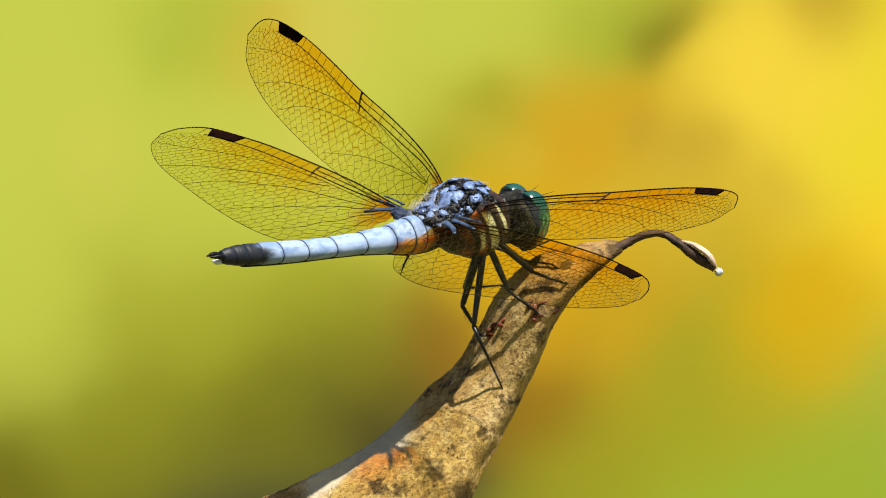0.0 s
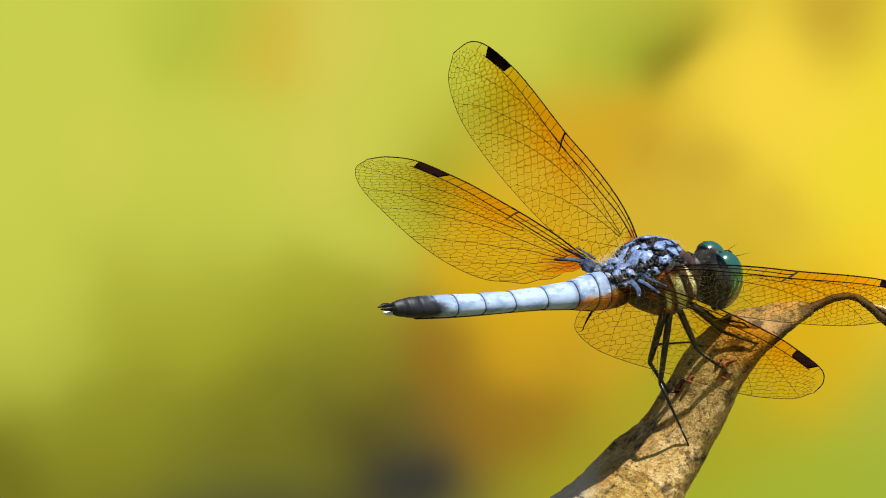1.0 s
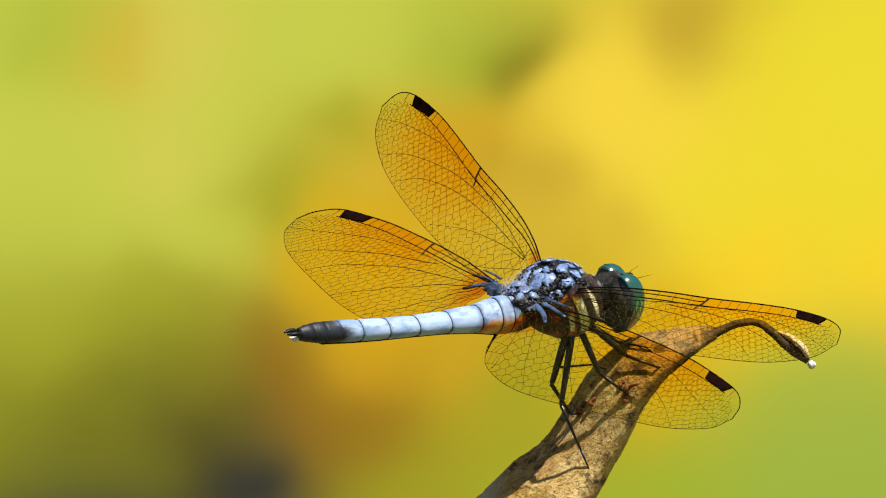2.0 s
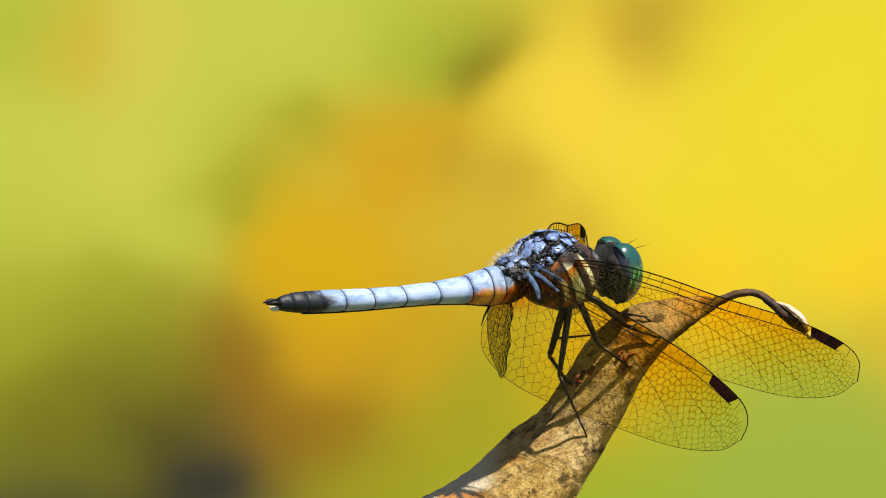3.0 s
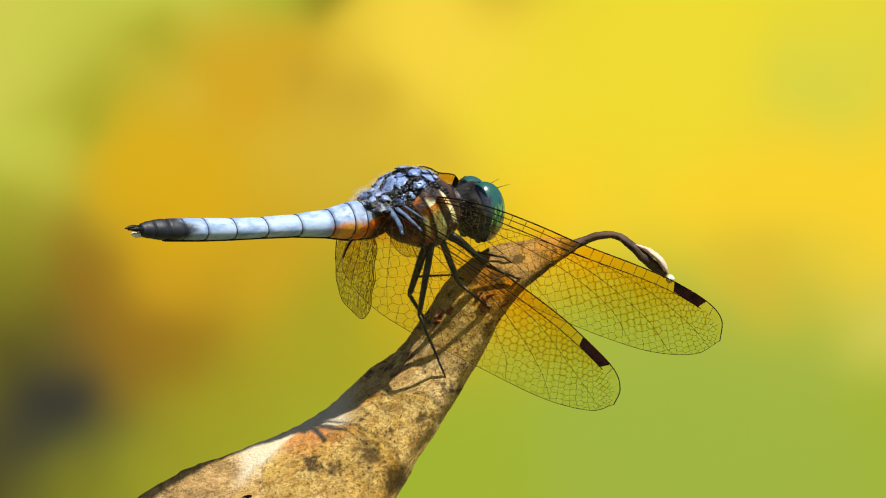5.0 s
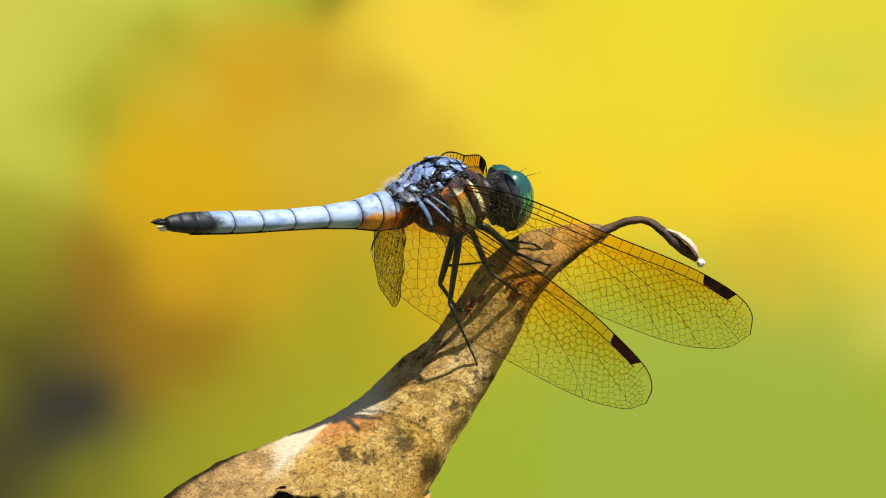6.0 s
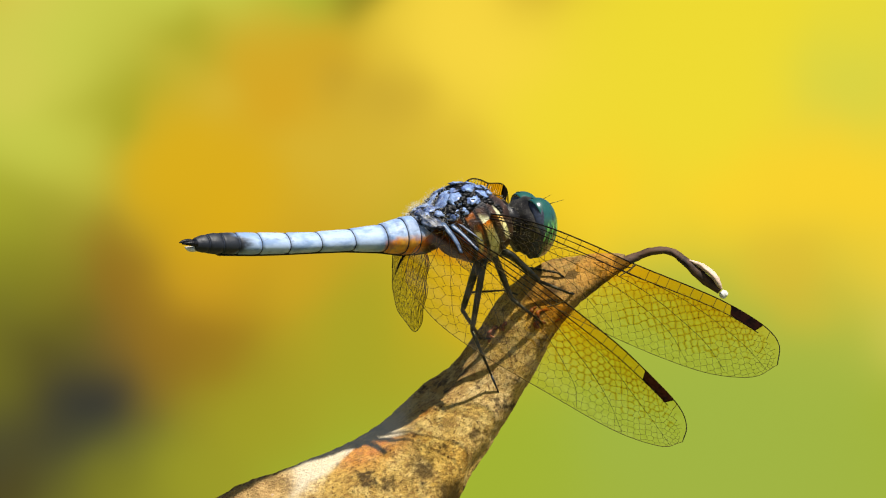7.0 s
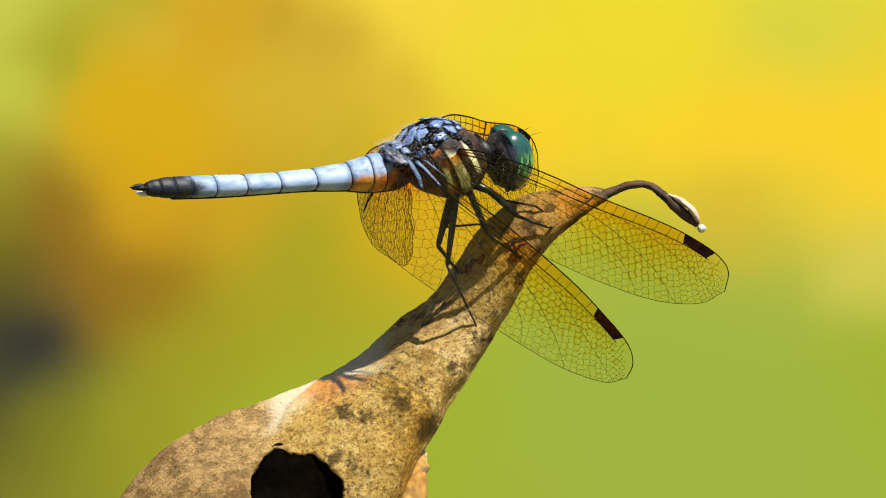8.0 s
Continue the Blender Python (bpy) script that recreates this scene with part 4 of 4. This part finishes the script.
def make_leg(fly, hip, knee, ankle, toe, thick=1.0, seed=1):
    """Thigh, shin and foot, with rows of spines; the places are given from the perch."""
    # the toe grips the blade, the ankle stands off it
    grip = on_leaf(toe[0], toe[2])
    toe, ankle = grip + Vector((0, -0.12, 0)), (ankle[0], min(grip.y, on_leaf(ankle[0], ankle[2]).y) + ankle[1], ankle[2])
    hip, knee, ankle, toe = (on_body(*p) for p in (hip, knee, ankle, toe))
    bm = bmesh.new()
    mid = hip.lerp(knee, 0.45)
    root = hip.lerp(Vector((1.0, 0.0, -1.4)) * MM, 0.55)
    tube(bm, [root, hip, mid, knee.lerp(hip, 0.08), knee], [0.42 * MM, 0.30 * MM * thick, 0.29 * MM * thick, 0.22 * MM * thick, 0.16 * MM * thick], 10)
    leg = part("leg", bm, LEG, fly, "black spiny leg")
    bm = bmesh.new()
    bend = knee.lerp(ankle, 0.5)
    tube(bm, [knee, bend, ankle], [0.16 * MM * thick, 0.135 * MM * thick, 0.10 * MM * thick], 8)
    part("shin", bm, LEG, leg)
    bm = bmesh.new()
    tube(bm, [ankle, ankle.lerp(toe, 0.55), toe], [0.11 * MM, 0.085 * MM, 0.05 * MM], 8)
    way = (toe - ankle).normalized()
    for s in (-1, 1):
        tube(bm, [toe, toe + way * 0.25 * MM + Vector((0, s * 0.18, -0.05)) * MM, toe + way * 0.4 * MM + Vector((0, s * 0.26, -0.25)) * MM], [0.05 * MM, 0.035 * MM, 0.008 * MM], 5)
    part("foot", bm, LEG, leg, "slender foot with two claws")
    bm = bmesh.new()
    rng = random.Random(seed)
    for a, b, count in ((hip, knee, 7), (knee, ankle, 9)):
        away = (b - a).cross(Vector((0, 1, 0.2))).normalized()
        for k in range(count):
            root = a.lerp(b, (k + 1.0) / (count + 1))
            for s in (-1, 1):
                tip = root + (away * s * 0.5 + (b - a).normalized() * 0.45 + Vector((0, rng.uniform(-0.3, 0.3), 0))) * rng.uniform(0.6, 0.95) * MM
                tube(bm, [root, tip], [0.03 * MM, 0.006 * MM], 4)
    part("spines", bm, LEG, leg)
    return leg, hip, toe


def make_legs(fly):
    # right side, then the left side that grips the far rim
    return [make_leg(fly, (3.5, -1.0, -0.7), (2.45, -0.4, -6.9), (4.1, -0.55, -10.7), (4.8, 0.0, -12.3), 1.0, 1),
            make_leg(fly, (3.1, -1.1, -0.6), (1.65, 0.3, -5.2), (3.2, -0.8, -7.6), (4.3, 0.0, -7.5), 1.15, 2),
            make_leg(fly, (4.4, -0.4, -0.7), (5.8, 0.2, -4.2), (8.2, -0.6, -6.1), (9.4, 0.0, -7.1), 1.0, 3),
            make_leg(fly, (5.8, 0.3, -0.5), (8.2, 0.8, -2.75), (10.6, -0.8, -3.7), (11.6, 0.0, -3.95), 1.0, 4),
            make_leg(fly, (3.3, 1.6, -0.7), (2.1, 3.4, -3.7), (5.2, -0.4, -3.5), (6.6, 0.0, -3.9), 0.7, 5),
            make_leg(fly, (5.6, 2.6, -0.6), (7.2, 3.4, -1.6), (9.7, -0.3, -2.0), (10.6, 0.0, -2.6), 0.8, 6)]


# ---- wings: x along the span, y towards the fore edge, millimetres ----
WINGS = {
    "fore": {
        "lead": ((0, 0), (3, 0.75), (6, 1.05), (10, 0.95), (14.3, 0.65), (20, 0.6), (23.4, 0.4), (27, -0.3), (29, -1.5), (29.9, -3.5)),
        "trail": ((0, -1.43), (1, -2.95), (4, -4.75), (9, -6.27), (15, -7.03), (21, -7.23), (25.5, -6.85), (28.7, -5.51), (29.9, -3.5)),
        "nodus": 14.3, "stigma": (23.5, 26.9),
        "veins": (((2.5, -0.85), (8, -0.48), (14, -0.38), (20, -0.95), (26, -2.75), (29.3, -4.37)), ((11, -0.71), (17, -1.8), (23, -4), (26.5, -6.27)),
                  ((2.5, -0.95), (9, -1.52), (15, -2.57), (20, -4.47), (23, -6.75)), ((2.5, -1.14), (6, -2), (11, -3.8), (16, -6.56)), ((0.5, -0.95), (3, -2.47), (6, -4.37), (9, -6.08)),
                  ((2.5, 0), (2.6, -1.14), (3.4, -2.57)))},
    "hind": {
        "lead": ((0, 0), (6, 0.6), (9, 0.7), (12.3, 0.7), (18, 0.45), (21.5, 0), (25.6, -0.87), (27.6, -2.24), (28.4, -3.99)),
        "trail": ((0, -3.4), (0.4, -6.03), (2.2, -8.36), (6, -9.62), (11, -9.62), (18, -8.65), (24, -7.48), (27.4, -5.83), (28.4, -3.99)),
        "nodus": 12.3, "stigma": (21.6, 25.2),
        "veins": (((2.5, -0.87), (8, -0.78), (12, -0.87), (18, -1.65), (24, -3.69), (27.9, -5.15)), ((9, -1.07), (15, -2.62), (21, -5.15), (24.2, -7.29)),
                  ((2.5, -1.07), (8, -2.14), (13, -3.5), (18, -6.03), (20, -8.16)), ((2.5, -1.26), (6, -3.11), (10, -5.73), (14, -9.14)), ((1.2, -0.97), (3.4, -3.89), (5.6, -6.8), (8, -9.43)),
                  ((0.8, -1.17), (1.8, -4.28), (3.2, -8.65)), ((2.5, 0), (2.6, -1.17), (3.4, -3.11)))},
}


def inside(p, poly):
    x, y = p
    hit = False
    for (ax, ay), (bx, by) in zip(poly, np.roll(poly, -1, 0)):
        if (ay > y) != (by > y) and x < (bx - ax) * (y - ay) / (by - ay) + ax:
            hit = not hit
    return hit


def net_of_cells(poly, seeds):
    """The edges between neighbouring cells round the seeds, cut at the outline."""
    edges = []
    for i, s in enumerate(seeds):
        cell = [(s + np.array(c), -1) for c in ((-2.2, -2.2), (2.2, -2.2), (2.2, 2.2), (-2.2, 2.2))]
        gaps = ((seeds - s) ** 2).sum(1)
        for j in np.argsort(gaps)[1:17]:
            mid, way = (s + seeds[j]) / 2, seeds[j] - s
            side = [float((p - mid) @ way) for p, _ in cell]
            if max(side) <= 0:
                continue
            cut = []
            for k, (p, tag) in enumerate(cell):
                q, d, e = cell[(k + 1) % len(cell)][0], side[k], side[(k + 1) % len(cell)]
                if d <= 0:
                    cut.append((p, tag))
                    if e > 0:
                        cut.append((p + (q - p) * d / (d - e), j))
                elif e <= 0:
                    cut.append((p + (q - p) * d / (d - e), tag))
            cell = cut
            if len(cell) < 3:
                break
        for k, (p, tag) in enumerate(cell):
            if tag > i:
                edges.append((p, cell[(k + 1) % len(cell)][0]))
    out = []
    for a, b in edges:
        ia, ib = inside(a, poly), inside(b, poly)
        if not (ia or ib):
            continue
        if ia != ib:
            good, bad = (a, b) if ia else (b, a)
            for _ in range(7):
                m = (good + bad) / 2
                good, bad = (m, bad) if inside(m, poly) else (good, m)
            a, b = ((a, good) if ia else (good, b))
        out.append((a, b))
    return out


def wing_rise(x, y):
    """The gentle pleats and the twist of the wing."""
    return 0.10 * math.sin(y * 2.6) * math.exp(-x / 16) + 0.25 * math.sin(x * 0.1) - 0.006 * y * y


def wing_meshes(kind):
    plan = WINGS[kind]
    lead, trail = curve_through(plan["lead"], 90), curve_through(plan["trail"], 90)
    poly = np.vstack([lead, trail[::-1]])
    at = lambda x, y, lift=0.0: Vector((x, y, wing_rise(x, y) + lift)) * MM
    bm = bmesh.new()
    grid = [[bm.verts.new(at(*(a + (b - a) * t))) for t in np.linspace(0, 1, 16)] for a, b in zip(lead[:-1], trail[:-1])]
    for one, two in zip(grid, grid[1:]):
        for k in range(15):
            bm.faces.new((one[k], one[k + 1], two[k + 1], two[k]))
    end = bm.verts.new(at(*lead[-1]))
    for k in range(15):
        bm.faces.new((grid[-1][k], grid[-1][k + 1], end))
    made = {"skin": bm}

    def line(bm, points, radius, count=40, taper=1.0, sides=6):
        pts = curve_through(points, count)
        tube(bm, [at(*p) for p in pts], [radius * MM * (1 + (taper - 1) * k / (count - 1)) for k in range(count)], sides)

    top = lambda x: float(np.interp(x, lead[:, 0], lead[:, 1]))
    gap = lambda x: 0.34 + 0.80 * min(1.0, x / 7) - 0.22 * max(0.0, (x - 14) / 14)
    long = plan["lead"][-1][0]
    s0, s1 = plan["stigma"]
    node = plan["nodus"]
    bm = bmesh.new()
    line(bm, plan["lead"], 0.072, 70, 0.6)
    made["fore_edge"] = bm
    bm = bmesh.new()
    line(bm, plan["trail"], 0.028, 80)
    made["hind_edge"] = bm
    lines = [([(x, top(x) - gap(x)) for x in np.linspace(0.3, s1, 14)], 0.062, 60, 0.55),
             ([(x, top(x) - gap(x) * 0.5) for x in np.linspace(0.2, node - 0.4, 7)] + [(node, top(node))], 0.042, 30, 1.0)]
    lines += [(v, 0.034 if k < 4 else 0.028, 36, 0.4) for k, v in enumerate(plan["veins"])]
    made["veins"] = []
    for points, radius, count, taper in lines:
        bm = bmesh.new()
        line(bm, points, radius, count, taper)
        made["veins"].append(bm)
    bm = bmesh.new()
    rng = random.Random(21 if kind == "fore" else 22)
    x = 1.5
    while x < s1 + 1:
        if not s0 - 0.3 < x < s1 + 0.2:
            tube(bm, [at(x, top(x)), at(x + 0.12, top(x) - gap(x))], [0.026 * MM, 0.026 * MM], 4)
        x += rng.uniform(1.2, 1.9) if x < node else rng.uniform(0.9, 1.4)
    tube(bm, [at(node, top(node)), at(node - 0.15, top(node) - gap(node) * 0.6), at(node - 0.6, top(node) - gap(node) - 0.5)], [0.085 * MM, 0.075 * MM, 0.05 * MM], 6)
    # cells in rows that leave the front veins and sweep back to the hind edge
    low = lambda x: float(np.interp(x, trail[:, 0], trail[:, 1]))
    seeds = []
    start, k = -7.0, 0
    while start < long + 1:
        along = min(1.0, max(0.0, start / long))
        cell = 1.25 - 0.62 * along
        reach = 9.0 - 4.0 * along
        u = (0.5 if k % 2 else 0.0) * cell / 9
        while u < 1.15:
            x = start + reach * u ** 0.85
            here = min(max(x, 0.0), long)
            y = top(here) - gap(here) * 0.5 + (low(here) - top(here)) * u ** 1.35
            small = cell * (1.0 - 0.28 * u)
            seeds.append((x + rng.uniform(-0.07, 0.07) * cell, y + rng.uniform(-0.07, 0.07) * cell))
            u += small / math.hypot(reach, top(here) - low(here) + 0.5) * rng.uniform(0.92, 1.08)
        start += cell * 0.80
        k += 1
    near = np.array([s for s in seeds if -0.6 < s[0] < long + 0.6])
    lo, hi = node - 2.0, s1 + 0.5
    haze = bmesh.new()
    for a, b in net_of_cells(poly, near):
        m = (a + b) / 2
        if m[1] > top(m[0]) - gap(m[0]) or ((a - b) ** 2).sum() < 1e-5:
            continue
        r = 0.019 - 0.005 * min(1.0, m[0] / 16)
        tube(bm, [at(*a), at(*b)], [r * MM, r * MM], 4)
        if rng.random() < 1.25 - ((m[0] - (lo + hi) / 2) / (hi - lo) * 1.7) ** 2 - (max(0.0, -1.5 - m[1]) / 4.2) ** 2:
            way = (b - a) / np.hypot(*(b - a))
            side = np.array((-way[1], way[0])) * 0.12
            haze.faces.new([haze.verts.new(at(*p, 0.012)) for p in (a + side, b + side, b - side, a - side)])
    made["haze"] = haze
    made["vein_net"] = bm
    bm = bmesh.new()
    xs = np.linspace(s0, s1, 14)
    for lift, flip in ((0.055, False), (-0.055, True)):
        rows = [(bm.verts.new(at(x, top(x) + 0.02, lift)), bm.verts.new(at(x + 0.4 - 0.8 * (x - s0) / (s1 - s0), top(x) - gap(x) * 0.94, lift))) for x in xs]
        for p, q in zip(rows, rows[1:]):
            bm.faces.new((p[0], p[1], q[1], q[0]) if flip else (p[0], q[0], q[1], p[1]))
    made["wing_spot"] = bm
    bm = bmesh.new()
    for v in blob(bm, Vector((-0.8, -0.75, -0.2)) * MM, Vector((1.35, 0.75, 0.4)) * MM, None, 4, 0.3, 2.0 if kind == "fore" else 5.0):
        v.co += v.co.normalized() * 0.12 * noise.noise(v.co / MM * 2.5) * MM
    made["wing_base"] = bm
    if kind == "hind":
        bm = bmesh.new()
        for pts, r in ((((0.0, -0.3), (1.0, -0.6), (2.1, -1.15), (3.1, -1.95)), 0.32), (((0.7, 0.1), (2.0, 0.0), (3.9, -0.35)), 0.25), (((0.9, 0.7), (2.2, 0.75), (3.6, 0.7)), 0.15)):
            p = curve_through(pts, 12)
            tube(bm, [at(*q, 0.08) for q in p], [r * MM * (1.0 - 0.45 * k / 11) for k in range(12)], 8, 0.55)
        made["wing_root"] = bm
    return made


def make_wings(fly):
    wings = {}
    for kind in ("fore", "hind"):
        first = None
        for side in ("left", "right"):
            if first is None:
                made = wing_meshes(kind)
                skin = FORE_SKIN if kind == "fore" else HIND_SKIN
                wing = part(kind + "wing", made["skin"], skin, fly, "clear amber-tinted %swing with dark veins" % kind)
                part("fore_edge", made["fore_edge"], VEIN, wing)
                part("hind_edge", made["hind_edge"], NET, wing)
                for bm in made["veins"]:
                    part("vein", bm, VEIN, wing)
                tagged(part("vein_net", made["vein_net"], NET, wing, "fine net of veins", smooth=False), kind="stuff")
                tagged(part("amber_flush", made["haze"], FLUSH, wing, "amber stain along the fine veins", smooth=False), kind="stuff")
                part("wing_spot", made["wing_spot"], STIGMA, wing, "dark brown wing spot", smooth=False)
                part("wing_base", made["wing_base"], BASE, wing, "blue-black lump at the wing's base")
                if "wing_root" in made:
                    part("wing_root", made["wing_root"], ROOT, wing, "blue-grey wing root")
                first = wing
            else:
                wing = copy_thing(first, Matrix.Identity(4))
            x, y, z = HINGES[kind]
            wing.location = Vector((x, y if side == "left" else -y, z)) * MM
            wings[side + "_" + kind] = wing
    return wings


fly = tagged(new("dragonfly"), "blue dragonfly with amber wings perched on a dead leaf", "dragonfly")
make_abdomen(fly)
make_thorax(fly)
make_head(fly)
legs = make_legs(fly)
wings = make_wings(fly)


# ---- what moves ----
def leg_pose(body, hip, toe):
    """The leg in the body's space: its toe stays where it grips, its hip follows the body."""
    rest_hip, rest_toe, now = REST @ hip, REST @ toe, body @ hip
    turn = (rest_hip - rest_toe).rotation_difference(now - rest_toe).to_matrix().to_4x4()
    return body.inverted() @ Matrix.Translation(rest_toe) @ turn @ Matrix.Translation(-rest_toe) @ REST


def motions():
    walk(fly, [(r[0], body_pose(*r[1:])) for r in BODY_PATH])
    for leg, hip, toe in legs:
        walk(leg, [(r[0], leg_pose(body_pose(*r[1:]), hip, toe)) for r in BODY_PATH])
    for name, rows in WING_PATHS.items():
        walk(wings[name], [(r[0], pose(r[1] * MM, r[2] * MM, r[3] * MM, *r[4:])) for r in rows])


motions()
